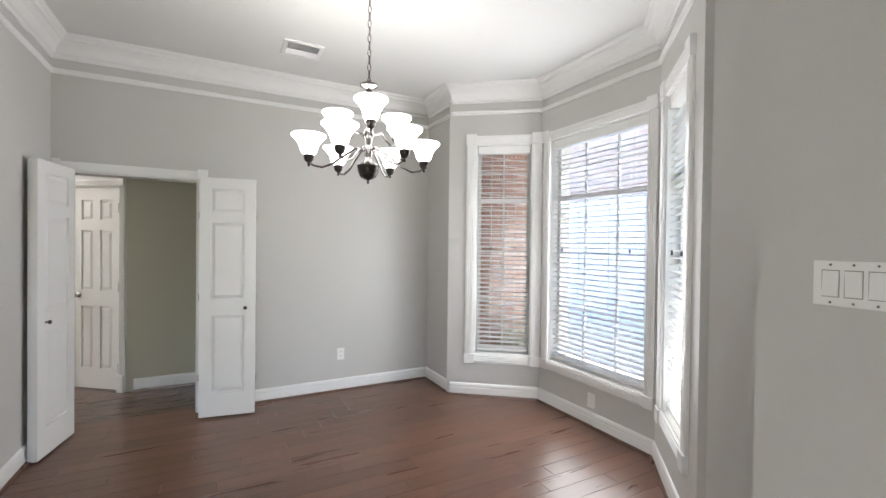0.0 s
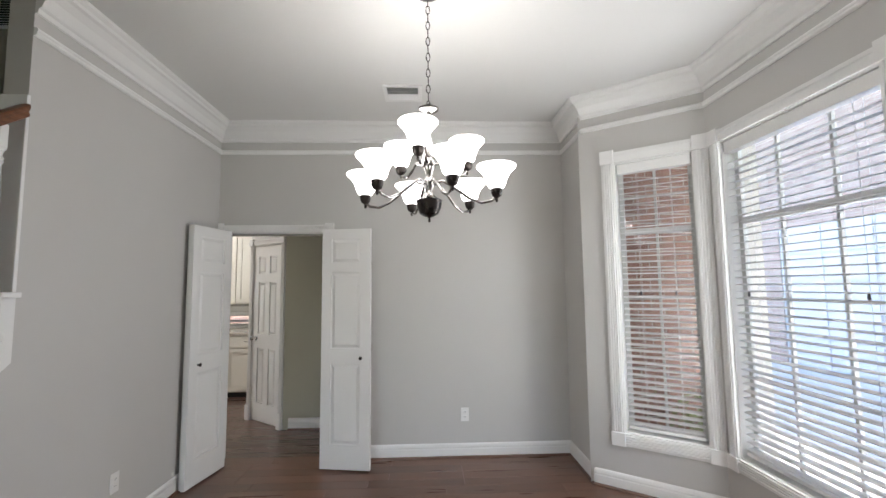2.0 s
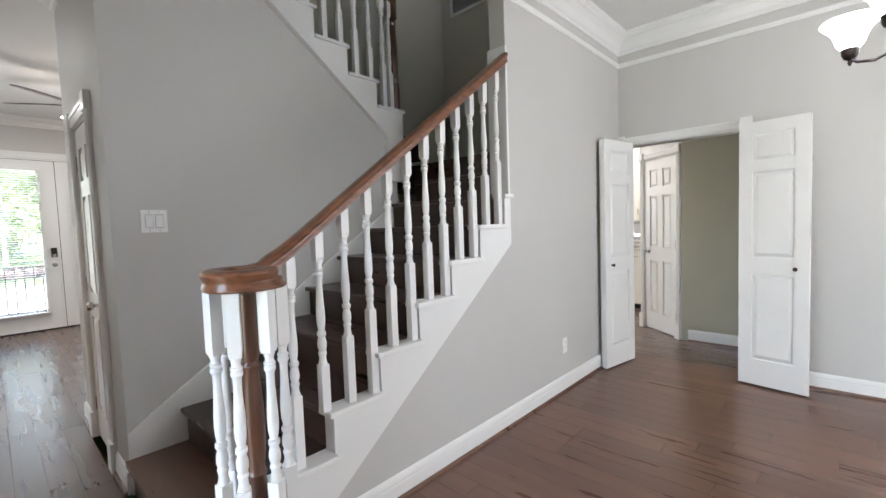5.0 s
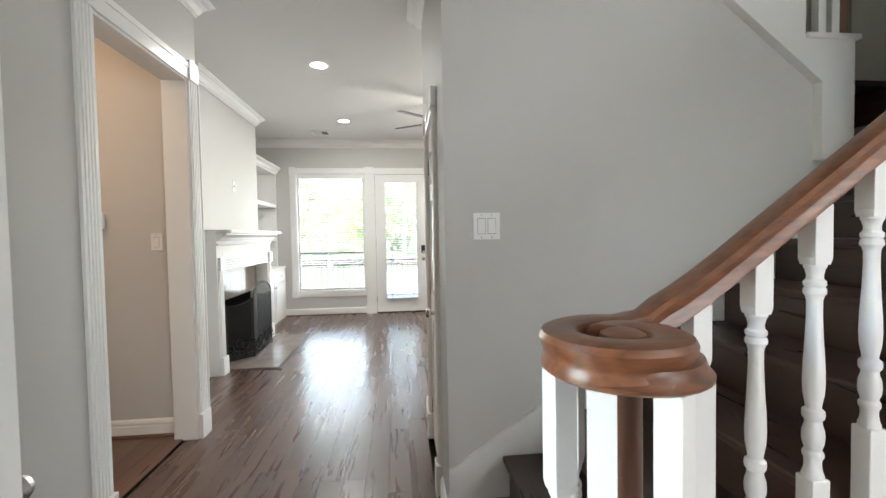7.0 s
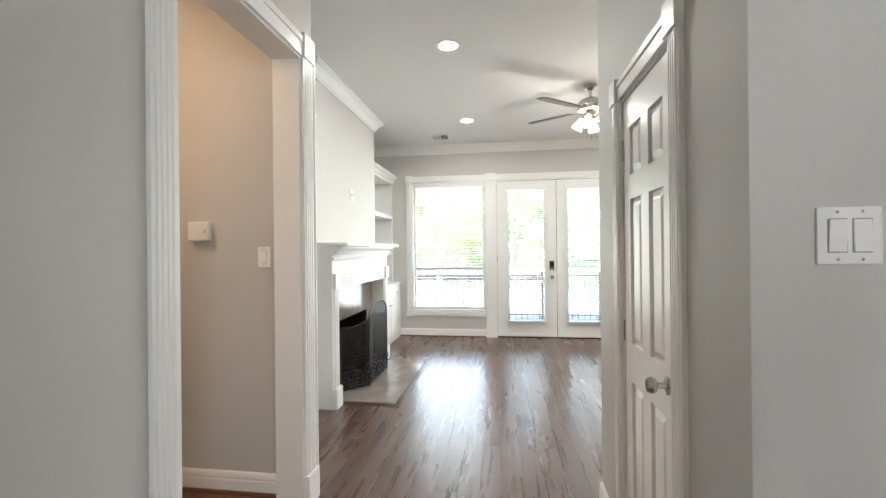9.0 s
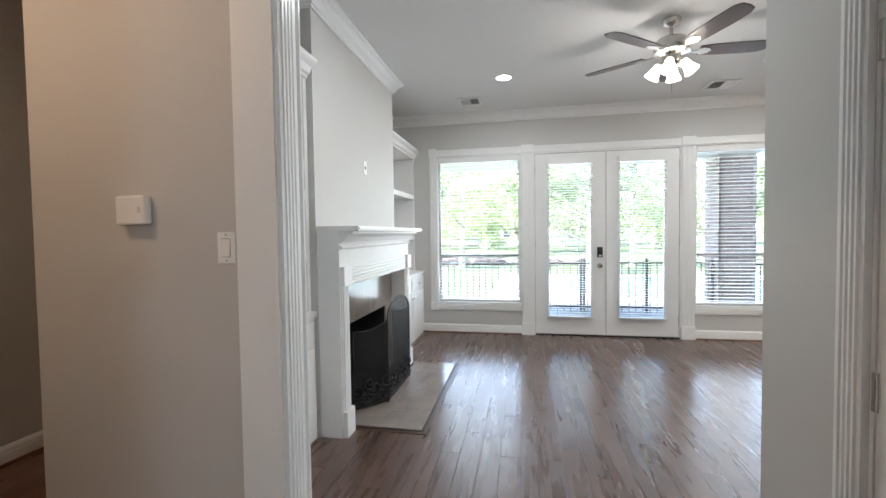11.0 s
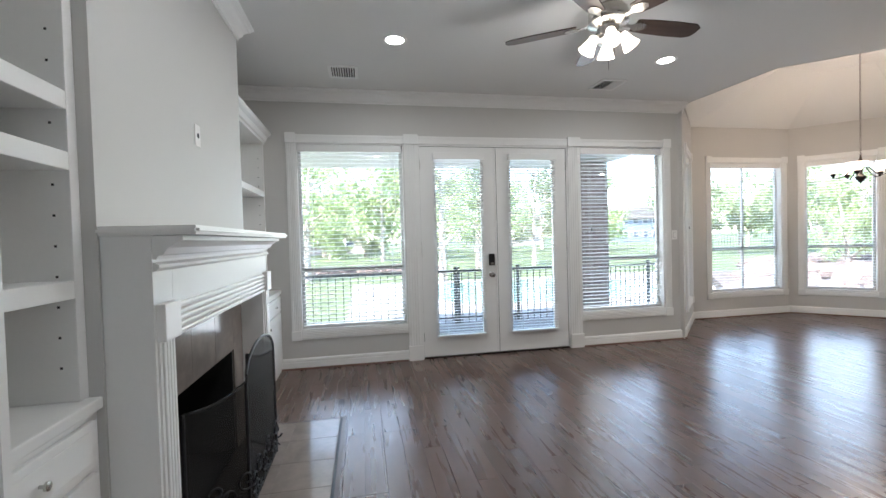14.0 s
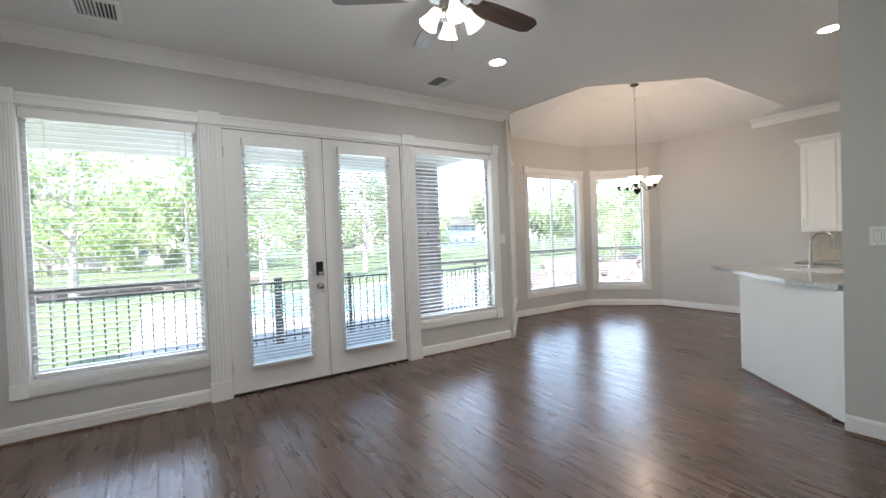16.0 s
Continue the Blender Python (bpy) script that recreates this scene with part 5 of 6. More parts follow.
bm = B()
box(bm, FX0, OPX0, -1.95, FY, 0, H)
box(bm, OPX1, FX1, -1.95, FY, 0, H)
box(bm, OPX0, OPX1, -1.95, FY, OPZ, H)
tagged(part("chimney_breast", bm, WALL), "smooth greige painted chimney breast above the mantel", "wall", kind="structure")
bm = B()
box(bm, OPX0, OPX1, -1.94, -1.93, 0.002, OPZ - 0.001)
box(bm, OPX0 + 0.001, OPX0 + 0.011, -1.93, FY, 0.002, OPZ - 0.001)
box(bm, OPX1 - 0.011, OPX1 - 0.001, -1.93, FY, 0.002, OPZ - 0.001)
box(bm, OPX0 + 0.011, OPX1 - 0.011, -1.93, FY, OPZ - 0.011, OPZ - 0.001)
box(bm, OPX0 + 0.011, OPX1 - 0.011, -1.93, FY, 0.002, 0.012)
tagged(part("firebox", bm, FIREBOX), "black sooty firebox lining of the fireplace", "firebox", kind="structure")


def mantelpiece():
    mt = thing("mantelpiece", Matrix.Identity(4), "white painted wooden fireplace mantel with fluted pilasters", "mantelpiece")
    yf = -1.30
    lw = 0.155
    lx0, lx1 = MX0 + 0.02, MX1 - 0.02
    for a, b, out in ((lx0, lx0 + lw, -1), (lx1 - lw, lx1, 1)):
        side = part("pilaster", bx(a, b, FY + 0.001, yf, 0, 1.43, bevel=0.002), TRIM, mt)
        fa, fb = (a + 0.022, b - 0.014) if out > 0 else (a + 0.014, b - 0.022)
        part("flute_panel", bx(fa, fb, yf, yf + 0.008, 0.17, 1.05), TRIM, side)
        for i in range(4):
            c = fa + (fb - fa) * (i + 1) / 5
            part("flute", bx(c - 0.0085, c + 0.0085, yf + 0.008, yf + 0.017, 0.175, 1.045, bevel=0.003), TRIM, side)
        part("plinth_block", bx(fa - 0.006, fb + 0.006, yf, yf + 0.036, 0, 0.18, bevel=0.004), TRIM, side)
        part("corner_block", bx(fa - 0.006, fb + 0.006, yf, yf + 0.034, 1.05, 1.185, bevel=0.004), TRIM, side)
    part("header", bx(lx0 + lw, lx1 - lw, FY + 0.001, yf, 1.04, 1.43), TRIM, mt)
    bm = B()
    for i in range(5):
        z = 1.048 + 0.0255 * i
        prism(bm, [(yf, z), (yf + 0.014, z + 0.003), (yf + 0.016, z + 0.010), (yf + 0.014, z + 0.017), (yf, z + 0.020)], lx0 + lw - 0.006, lx1 - lw + 0.006, "x")
    part("fluted_band", bm, TRIM, mt)
    path = [(lx0 + 0.004, yf + 0.0005), (lx1 - 0.004, yf + 0.0005)]
    part("bead_moulding", sweep(B(), [(*p, 1.318) for p in path], [(0, -0.016), (0.010, -0.014), (0.020, -0.004), (0.020, 0.006), (0.010, 0.014), (0, 0.016)]), TRIM, mt)
    part("crown_moulding", sweep(B(), [(*p, 1.345) for p in path], [(0, 0), (0.012, 0.0), (0.018, 0.012), (0.034, 0.016), (0.05, 0.040), (0.078, 0.058), (0.10, 0.066), (0.10, 0.0825), (0, 0.0825)]), TRIM, mt)
    sh = bx(MX0, MX1, FY + 0.001, -1.14, 1.4305, 1.464)
    bmesh.ops.bevel(sh, geom=[e for e in sh.edges if all(v.co.y > -1.16 for v in e.verts) or abs(e.verts[0].co.x - e.verts[1].co.x) < 0.01 and abs(e.verts[0].co.z - e.verts[1].co.z) < 0.01], offset=0.012, segments=4, affect="EDGES")
    part("shelf", sh, TRIM, mt, "white mantel shelf with rounded edge")
    # marble slips
    ix0, ix1 = lx0 + lw, lx1 - lw
    part("marble_slip", bx(ix0 + 0.001, OPX0, FY + 0.001, FY + 0.012, 0.0, 1.039), MARBLE, mt, "polished cream marble surround")
    part("marble_slip", bx(OPX1, ix1 - 0.001, FY + 0.001, FY + 0.012, 0.0, 1.039), MARBLE, mt)
    for i in range(3):
        a = OPX0 + (OPX1 - OPX0) * i / 3
        part("marble_slip", bx(a + 0.001, a + (OPX1 - OPX0) / 3 - 0.001, FY + 0.001, FY + 0.012, OPZ, 1.039), MARBLE, mt)


mantelpiece()
hx0, hx1, hy0, hy1 = -6.43, -4.78, FY, -0.745
he = thing("hearth", Matrix.Identity(4), "cream marble tile hearth with dark border, flush with the floor", "hearth", kind="structure")
part("hearth_border", bx(hx0, hx1, hy0 + 0.17, hy1, 0.0005, 0.006), wood_mat("hearth_border_wood", (0.06, 0.032, 0.02), (0.11, 0.06, 0.04), 0.3, 0.1), he, "brown wooden border")
part("hearth_joint", bx(hx0 + 0.028, hx1 - 0.028, hy0 + 0.012, hy1 - 0.028, 0.0062, 0.0075), BLACK, he)
part("grout", bx(hx0 + 0.046, hx1 - 0.046, hy0 + 0.012, hy1 - 0.046, 0.0076, 0.0105), GROUT, he)
nx_, ny_ = 5, 2
for i in range(nx_):
    for j in range(ny_):
        a0, a1 = hx0 + 0.046, hx1 - 0.046
        b0, b1 = hy0 + 0.012, hy1 - 0.046
        part("tile", bx(a0 + (a1 - a0) * i / nx_ + 0.0015, a0 + (a1 - a0) * (i + 1) / nx_ - 0.0015, b0 + (b1 - b0) * j / ny_ + 0.0015, b0 + (b1 - b0) * (j + 1) / ny_ - 0.0015, 0.0106, 0.0125, bevel=0.0005), MARBLE, he)


def mesh_mat():
    """Fine black wire mesh, partly see-through."""
    m = bpy.data.materials.new("fire_screen_mesh")
    m.use_nodes = True
    nt = m.node_tree
    b = nt.nodes["Principled BSDF"]
    b.inputs["Base Color"].default_value = (0.012, 0.012, 0.012, 1)
    b.inputs["Roughness"].default_value = 0.5
    tc = nt.nodes.new("ShaderNodeTexCoord")
    ns = nt.nodes.new("ShaderNodeTexNoise")
    ns.inputs["Scale"].default_value = 2.0
    mr = nt.nodes.new("ShaderNodeMapRange")
    mr.inputs["To Min"].default_value, mr.inputs["To Max"].default_value = 0.52, 0.64
    nt.links.new(tc.outputs["Object"], ns.inputs["Vector"])
    nt.links.new(ns.outputs[0], mr.inputs[0])
    nt.links.new(mr.outputs[0], b.inputs["Alpha"])
    return m


def scroll(bm, cx, cz, r, a0, turns, flip=1, y=0.0):
    pts = []
    for i in range(26):
        t = i / 25
        a = radians(a0) + flip * turns * 2 * math.pi * t
        rr = r * (1 - 0.8 * t)
        pts.append((cx + rr * math.cos(a), y, cz + rr * math.sin(a)))
    tube(bm, pts, 0.006, 6)


def fire_screen():
    MESH = mesh_mat()
    fs = thing("fire_screen", Matrix.Identity(4), "black wrought iron three-panel fire screen with mesh and scrollwork", "fire screen")
    pts = [(-5.05, -1.385), (-5.27, -1.175), (-5.93, -1.175), (-6.10, -1.385)]
    for i in range(3):
        p0, p1 = pts[i], pts[i + 1]
        w = (Vector(p1) - Vector(p0)).length
        m = along(p0, p1, 0.0125)
        z_side, z_arch = 0.62, 0.68
        if i == 1:
            out = [(0, 0.0), (0, z_arch)] + [(w / 2 - w / 2 * math.cos(math.pi * k / 14), z_arch + 0.15 * math.sin(math.pi * k / 14)) for k in range(1, 14)] + [(w, z_arch), (w, 0)]
        else:
            za, zb = (z_side, z_arch) if i == 0 else (z_arch, z_side)
            out = [(0, 0), (0, za)] + [(w * k / 8, za + (zb - za) * k / 8 - 0.03 * math.sin(math.pi * k / 8)) for k in range(1, 8)] + [(w, zb), (w, 0)]
        bm = B()
        tube(bm, [(x, 0, z + 0.006) for x, z in out], 0.008, 8)
        tube(bm, [(0, 0, 0.03), (w, 0, 0.03)], 0.006, 8)
        fr_ = part("panel_frame", bm, BLACK, fs, m=m, smooth=True)
        part("wire_mesh", prism(B(), [(x, z + 0.012) for x, z in out], -0.0015, 0.0015, "y"), MESH, fr_)
        bm = B()
        for k in range(2 if i != 1 else 3):
            c = w * (k + 0.5) / (2 if i != 1 else 3)
            scroll(bm, c - 0.05, 0.15, 0.062, 200, 1.3, 1, -0.01)
            scroll(bm, c + 0.055, 0.20, 0.056, -20, 1.3, -1, -0.01)
            scroll(bm, c + 0.01, 0.075, 0.045, 120, 1.2, -1, -0.01)
            tube(bm, [(c - 0.09, -0.01, 0.05), (c - 0.03, -0.01, 0.075), (c + 0.04, -0.01, 0.06), (c + 0.1, -0.01, 0.085)], 0.004, 5)
        part("scrollwork", bm, BLACK, fr_, smooth=True)


fire_screen()


# ---- built-in bookcases ----
def bookcase(x0, x1, label, shelves, yu, open_top=2.46):
    b = thing("bookcase", Matrix.Identity(4), label, "bookcase", "built-in bookcases")
    yb, yf = -1.949, -1.485
    part("base_cabinet", bx(x0, x1, yb, yf, 0.0, 0.845), TRIM, b)
    part("cabinet_top", bx(x0, x1, yb, yf + 0.022, 0.845, 0.885, bevel=0.006), TRIM, b)
    n = 2
    w = (x1 - x0 - 0.06) / n
    for i in range(n):
        a = x0 + 0.03 + i * w + 0.01
        dr = part("drawer_front", bx(a, a + w - 0.02, yf, yf + 0.018, 0.665, 0.82, bevel=0.004), TRIM, b)
        part("drawer_panel", bx(a + 0.03, a + w - 0.05, yf + 0.0185, yf + 0.023, 0.69, 0.795, bevel=0.003), TRIM, dr)
        part("knob", lathe(B(), [(0.005, 0), (0.005, 0.012), (0.013, 0.016), (0.013, 0.024), (0.004, 0.027)], 12, (a + w / 2 - 0.01, yf + 0.0235, 0.7425), "y"), NICKEL, dr, smooth=True)
        do = part("door", bx(a, a + w - 0.02, yf, yf + 0.018, 0.08, 0.645, bevel=0.004), TRIM, b)
        part("door_panel", bx(a + 0.06, a + w - 0.08, yf + 0.0185, yf + 0.024, 0.14, 0.585, bevel=0.005), TRIM, do)
        part("knob", lathe(B(), [(0.005, 0), (0.005, 0.012), (0.013, 0.016), (0.013, 0.024), (0.004, 0.027)], 12, (a + (w - 0.055 if i == 0 else 0.035), yf + 0.0185, 0.58), "y"), NICKEL, do, smooth=True)
    for a, c in ((x0, x0 + 0.045), (x1 - 0.045, x1)):
        st_ = part("stile", bx(a, c, yb, yu, 0.886, open_top, bevel=0.003), TRIM, b)
        bm = B()
        for k in range(14):
            z = 1.0 + 0.1 * k
            xx = c if a == x0 else a
            s = 0.0006 if a == x0 else -0.0006
            for yy in (yu - 0.05, yb + 0.06):
                box(bm, min(xx, xx + s), max(xx, xx + s), yy - 0.004, yy + 0.004, z - 0.004, z + 0.004)
        part("shelf_pin_holes", bm, DARK, st_, kind="stuff")
    part("back_panel", bx(x0 + 0.045, x1 - 0.045, yb, yb + 0.012, 0.886, open_top), TRIM, b)
    for z in shelves:
        part("shelf", bx(x0 + 0.046, x1 - 0.046, yb + 0.0125, yu, z - 0.03, z + 0.03, bevel=0.004), TRIM, b)
    part("top_board", bx(x0, x1, yb, yu, open_top, open_top + 0.10), TRIM, b)
    part("cornice", sweep(B(), [(x0, yu, open_top), (x1, yu, open_top)], [(0, 0), (0.01, 0.0), (0.014, 0.02), (0.03, 0.03), (0.045, 0.07), (0.075, 0.09), (0.085, 0.10), (0.085, 0.12), (0, 0.12)]), TRIM, b)


bookcase(-4.629, -3.471, "white built-in bookcase with open shelves over a base cabinet", [1.257, 1.676, 1.873], -1.505)
bookcase(XL + 0.001, -6.441, "white built-in bookcase beside the chimney breast", [1.35, 1.92], -1.595)


# ---- kitchen bar ----
bar = thing("kitchen_bar", Matrix.Identity(4), "white painted angled kitchen peninsula cabinet", "kitchen cabinet")
part("body", prism(B(), [(-5.42, 4.28), (-4.56, 3.54), (-4.45, 3.462), (-4.30, 3.462), (-4.30, 4.62), (-5.10, 4.66)], 0.012, 0.925), TRIM, bar)
part("toe_trim", sweep(B(), [(-5.10, 4.66), (-5.42, 4.28), (-4.56, 3.54), (-4.53, 3.47)][::-1], [(-0.001, 0.0), (0.014, 0.0), (0.012, 0.018), (-0.001, 0.022)]), FLOOR_D, bar)
ct = part("countertop", prism(B(), [(-4.30, 3.47), (-4.50, 3.47), (-4.86, 3.68), (-5.95, 4.88), (-5.85, 5.12), (-5.2, 5.22), (-4.30, 5.15)], 0.926, 0.965), GRANITE)
tagged(ct, "speckled grey-green granite bar countertop", "countertop")
sk = thing("kitchen_sink", pose(-4.86, 4.62, 0.965, 0, 0, -40), "stainless steel undermount kitchen sink", "sink")
part("rim", bx(-0.30, 0.30, -0.20, 0.20, 0.0005, 0.004, bevel=0.001), NICKEL, sk)
part("basin", bx(-0.27, 0.27, -0.17, 0.17, 0.0042, 0.0055), RAILMET, sk)
fa = thing("faucet", pose(-5.02, 4.80, 0.965, 0, 0, -20), "brushed nickel gooseneck kitchen faucet", "faucet")
part("spout", tube(B(), [(0, 0, 0.0), (0, 0, 0.20)] + [(0.105 - 0.105 * math.cos(math.pi * k / 10), 0, 0.245 + 0.105 * math.sin(math.pi * k / 10)) for k in range(0, 11)] + [(0.21, 0, 0.19)], 0.014, 10), NICKEL, fa, smooth=True)
part("base", lathe(B(), [(0.026, 0.0005), (0.026, 0.012), (0.018, 0.03), (0.0145, 0.05)], 16), NICKEL, fa, smooth=True)
part("lever", tube(B(), [(0, 0.02, 0.06), (0, 0.06, 0.075), (0, 0.11, 0.085)], 0.006, 8), NICKEL, fa, smooth=True)


# ---- kitchen cabinets ----
def cabinet(m, w, h, d, doors, material, label, name="wall_cabinet", cornice=True, toe=False, drawer=False):
    """A cabinet unit in a local frame: x along the wall, y into the room, z up from its bottom."""
    c = thing(name, m, label, "kitchen cabinet", "kitchen cabinets")
    part("body", bx(0, w, 0.001, d, 0.08 if toe else 0, h), material, c)
    if toe:
        part("toe_kick", bx(0, w, 0.001, d - 0.06, 0.001, 0.0795), DARK, c)
    dw = w / doors
    for i in range(doors):
        a, b2 = i * dw + 0.008, (i + 1) * dw - 0.008
        z0, z1 = (0.10 if toe else 0.02), (h - 0.19 if drawer else h - 0.02)
        bm = B()
        for q in ((a, a + 0.055, z0, z1), (b2 - 0.055, b2, z0, z1), (a + 0.055, b2 - 0.055, z0, z0 + 0.055), (a + 0.055, b2 - 0.055, z1 - 0.055, z1)):
            box(bm, q[0], q[1], d, d + 0.02, q[2], q[3])
        do = part("door", bm, material, c)
        part("door_panel", bx(a + 0.0555, b2 - 0.0555, d, d + 0.009, z0 + 0.0555, z1 - 0.0555), material, do)
        bm = B()
        for q in ((a + 0.056, a + 0.068, z0 + 0.056, z1 - 0.056), (b2 - 0.068, b2 - 0.056, z0 + 0.056, z1 - 0.056)):
            box(bm, q[0], q[1], d + 0.0092, d + 0.016, q[2], q[3])
        box(bm, a + 0.068, b2 - 0.068, d + 0.0092, d + 0.016, z0 + 0.056, z0 + 0.068)
        box(bm, a + 0.068, b2 - 0.068, d + 0.0092, d + 0.016, z1 - 0.068, z1 - 0.056)
        part("panel_bead", bm, material, do)
        hx = b2 - 0.028 if i % 2 == 0 else a + 0.028
        hz = z1 - 0.12 if toe else z0 + 0.12
        part("handle", tube(B(), [(hx, d + 0.02, hz - 0.05), (hx, d + 0.045, hz - 0.045), (hx, d + 0.045, hz + 0.045), (hx, d + 0.02, hz + 0.05)], 0.005, 6), NICKEL, do)
        if drawer:
            df = part("drawer_front", bx(a, b2, d, d + 0.02, h - 0.165, h - 0.02, bevel=0.003), material, c)
            part("handle", tube(B(), [((a + b2) / 2 - 0.05, d + 0.02, h - 0.09), ((a + b2) / 2 - 0.045, d + 0.045, h - 0.09), ((a + b2) / 2 + 0.045, d + 0.045, h - 0.09), ((a + b2) / 2 + 0.05, d + 0.02, h - 0.09)], 0.005, 6), NICKEL, df)
    if cornice:
        part("cornice", sweep(B(), [(0, 0.001, h), (0, d, h), (w, d, h), (w, 0.001, h)][::1], [(0, -0.03), (-0.0, 0.0), (0.0, 0.055), (0.05, 0.055), (0.045, 0.03), (0.02, 0.0), (0.008, -0.03)]), material, c)
    return c


KN = along((1.0, YK), NOOK[3])


def kn(x, z=0.0):
    return KN @ Matrix.Translation((1.0 - x, 0, z))


PALE_STONE = marble_mat("pale_stone_counter", (0.62, 0.58, 0.52), (0.48, 0.44, 0.39), 0.15, 20.0)
cabinet(kn(-4.60, 1.30), 1.14, 1.22, 0.33, 3, TRIM, "white painted kitchen wall cabinet with panelled doors")
cabinet(kn(-1.30, 1.29), 0.62, 1.2, 0.33, 2, CREAM, "cream painted kitchen wall cabinet with panelled doors")
cabinet(kn(-1.92, 1.29), 0.70, 1.2, 0.33, 2, CREAM, "cream painted kitchen wall cabinet with panelled doors")
cabinet(kn(-1.30), 0.62, 0.87, 0.60, 1, CREAM, "cream painted kitchen base cabinet with drawer", "base_cabinet", False, True, True)
cabinet(kn(-1.92), 0.70, 0.87, 0.60, 2, CREAM, "cream painted kitchen base cabinet with drawers", "base_cabinet", False, True, True)
cabinet(kn(-4.60), 1.14, 0.87, 0.60, 3, TRIM, "white painted kitchen base cabinet", "base_cabinet", False, True, True)
for xa, xb in ((-1.30, -2.62), (-4.60, -5.74)):
    tagged(part("countertop", bx(0, xa - xb, 0.001, 0.635, 0.8705, 0.905, bevel=0.004), GRANITE if xa < -4 else PALE_STONE, m=kn(xa)), "speckled stone kitchen countertop", "countertop")
SPLASH = marble_mat("beige_backsplash", (0.55, 0.50, 0.43), (0.42, 0.37, 0.31), 0.2, 5.0)
for xa, xb in ((-4.60, -5.74),):
    bs = thing("backsplash", kn(xa), "beige stone tile backsplash", "backsplash", kind="structure")
    nt_ = 11
    for i in range(nt_):
        for j in range(4):
            part("tile", bx((xa - xb) * i / nt_ + 0.001, (xa - xb) * (i + 1) / nt_ - 0.001, 0.001, 0.009, 0.907 + 0.0975 * j, 0.907 + 0.0975 * (j + 1) - 0.002), SPLASH, bs)

# ---- outside ----
def brick_mat():
    return mat("red_brick", (0.24, 0.125, 0.095), 0.85, vary=0.25, scale=3, fine=80, bump=0.35, rnd=0.9, tint=(0.36, 0.22, 0.17))


BRICK = brick_mat()
# Column brick: sky-lit shade and glare are mixed into a paler, cooler colour.
BRICK_SHADED = mat("shade_greyed_brick", (0.25, 0.19, 0.18), 0.85, vary=0.25, scale=3, fine=80, bump=0.35, rnd=0.9, tint=(0.36, 0.29, 0.27))
BRICK_PALE = mat("pale_brick", (0.46, 0.31, 0.26), 0.85, vary=0.2, scale=3, fine=80, bump=0.3, rnd=0.9, tint=(0.52, 0.40, 0.35))
MORTAR = mat("mortar", (0.55, 0.52, 0.48), 0.9, vary=0.1, bump=0.2)
_brick = {}


def brick_wall(name, p0, p1, z0, z1, label, course=0.085, length=0.24, joint=0.014, th=0.2, cap=300, material=None):
    """A brick face on the left of p0 to p1: mortar behind, each brick a piece of its own."""
    ln = (Vector(p1) - Vector(p0)).length
    w = thing(name, along(p0, p1), label, "brick wall", kind="structure")
    part("mortar_bed", bx(0, ln, -th, -0.008, z0, z1), MORTAR, w)
    key = (course, length, material.name if material else "")
    rows = int((z1 - z0) / course)
    made = 0
    rest = B()
    for r in range(rows):
        x = -(length / 2 if r % 2 else 0)
        while x < ln - 0.02:
            a, b = max(x, 0), min(x + length - joint, ln)
            if b - a > 0.03:
                zz = z0 + r * course
                L_ = round(b - a, 3)
                if made < cap and abs(L_ - (length - joint)) < 0.002:
                    if key not in _brick:
                        me_b = bx(0, length - joint, -0.012, 0, 0, course - joint, bevel=0.0)
                        me = bpy.data.meshes.new("brick")
                        me_b.to_mesh(me)
                        me_b.free()
                        me.materials.append(material or BRICK)
                        _brick[key] = me
                    again("brick", _brick[key], w, Matrix.Translation((a, 0.0 + random.uniform(-0.001, 0.001), zz)))
                    made += 1
                else:
                    box(rest, a, b, -0.012, 0, zz, zz + course - joint)
            x += length
    tagged(part("brick_courses", rest, material or BRICK, w), kind="stuff")
    return w


brick_wall("wall_brick_wing", (3.50, 4.30), (2.34, 4.30), -0.3, 3.4, "red brick house wall with pale mortar outside the bay window")
brick_wall("wall_brick_reveal", (3.03, 3.50), (3.03 + 0.12, 3.50), 0.2, 2.6, "red brick window reveal")
GRASS = mat("lawn_grass", (0.050, 0.074, 0.020), 0.95, vary=0.3, scale=0.5, fine=30, bump=0.4, tint=(0.078, 0.10, 0.034))
tagged(part("ground", bx(-500, 500, -500, 500, -0.5, -0.3), GRASS), "sunlit green lawn reaching to the trees", "ground", kind="structure")
CONC = mat("pale_concrete", (0.47, 0.46, 0.44), 0.85, vary=0.1, scale=2, fine=60, bump=0.15)
tagged(part("pavement", bx(3.3, 9.0, -8, 14, -0.31, -0.26), CONC), "pale concrete driveway", "pavement", kind="structure")
DECKM = wood_mat("grey_deck_boards", (0.20, 0.195, 0.19), (0.32, 0.31, 0.30), 0.7, 0.3, 0.1)
dk = thing("deck", Matrix.Identity(4), "grey weathered wooden deck outside the french doors", "deck", kind="structure")
part("deck_base", bx(-10.42, -8.02, -5.25, 3.3, -0.32, -0.13), BLACK, dk)
for i in range(17):
    part("board", bx(-10.44 + i * 0.142, -10.44 + i * 0.142 + 0.136, -5.3, 3.3, -0.1295, -0.1), DECKM, dk)
PATIO = mat("patio_stone", (0.25, 0.235, 0.215), 0.8, vary=0.12, scale=1.5, fine=40, bump=0.1)
tagged(part("patio", bx(-19.5, -10.45, -0.95, 12.5, -0.31, -0.27), PATIO), "pale stone pool patio", "pavement", kind="structure")
WATER = mat("pool_water", (0.16, 0.27, 0.28), 0.06, vary=0.15, scale=1.5, fine=8, bump=0.05)
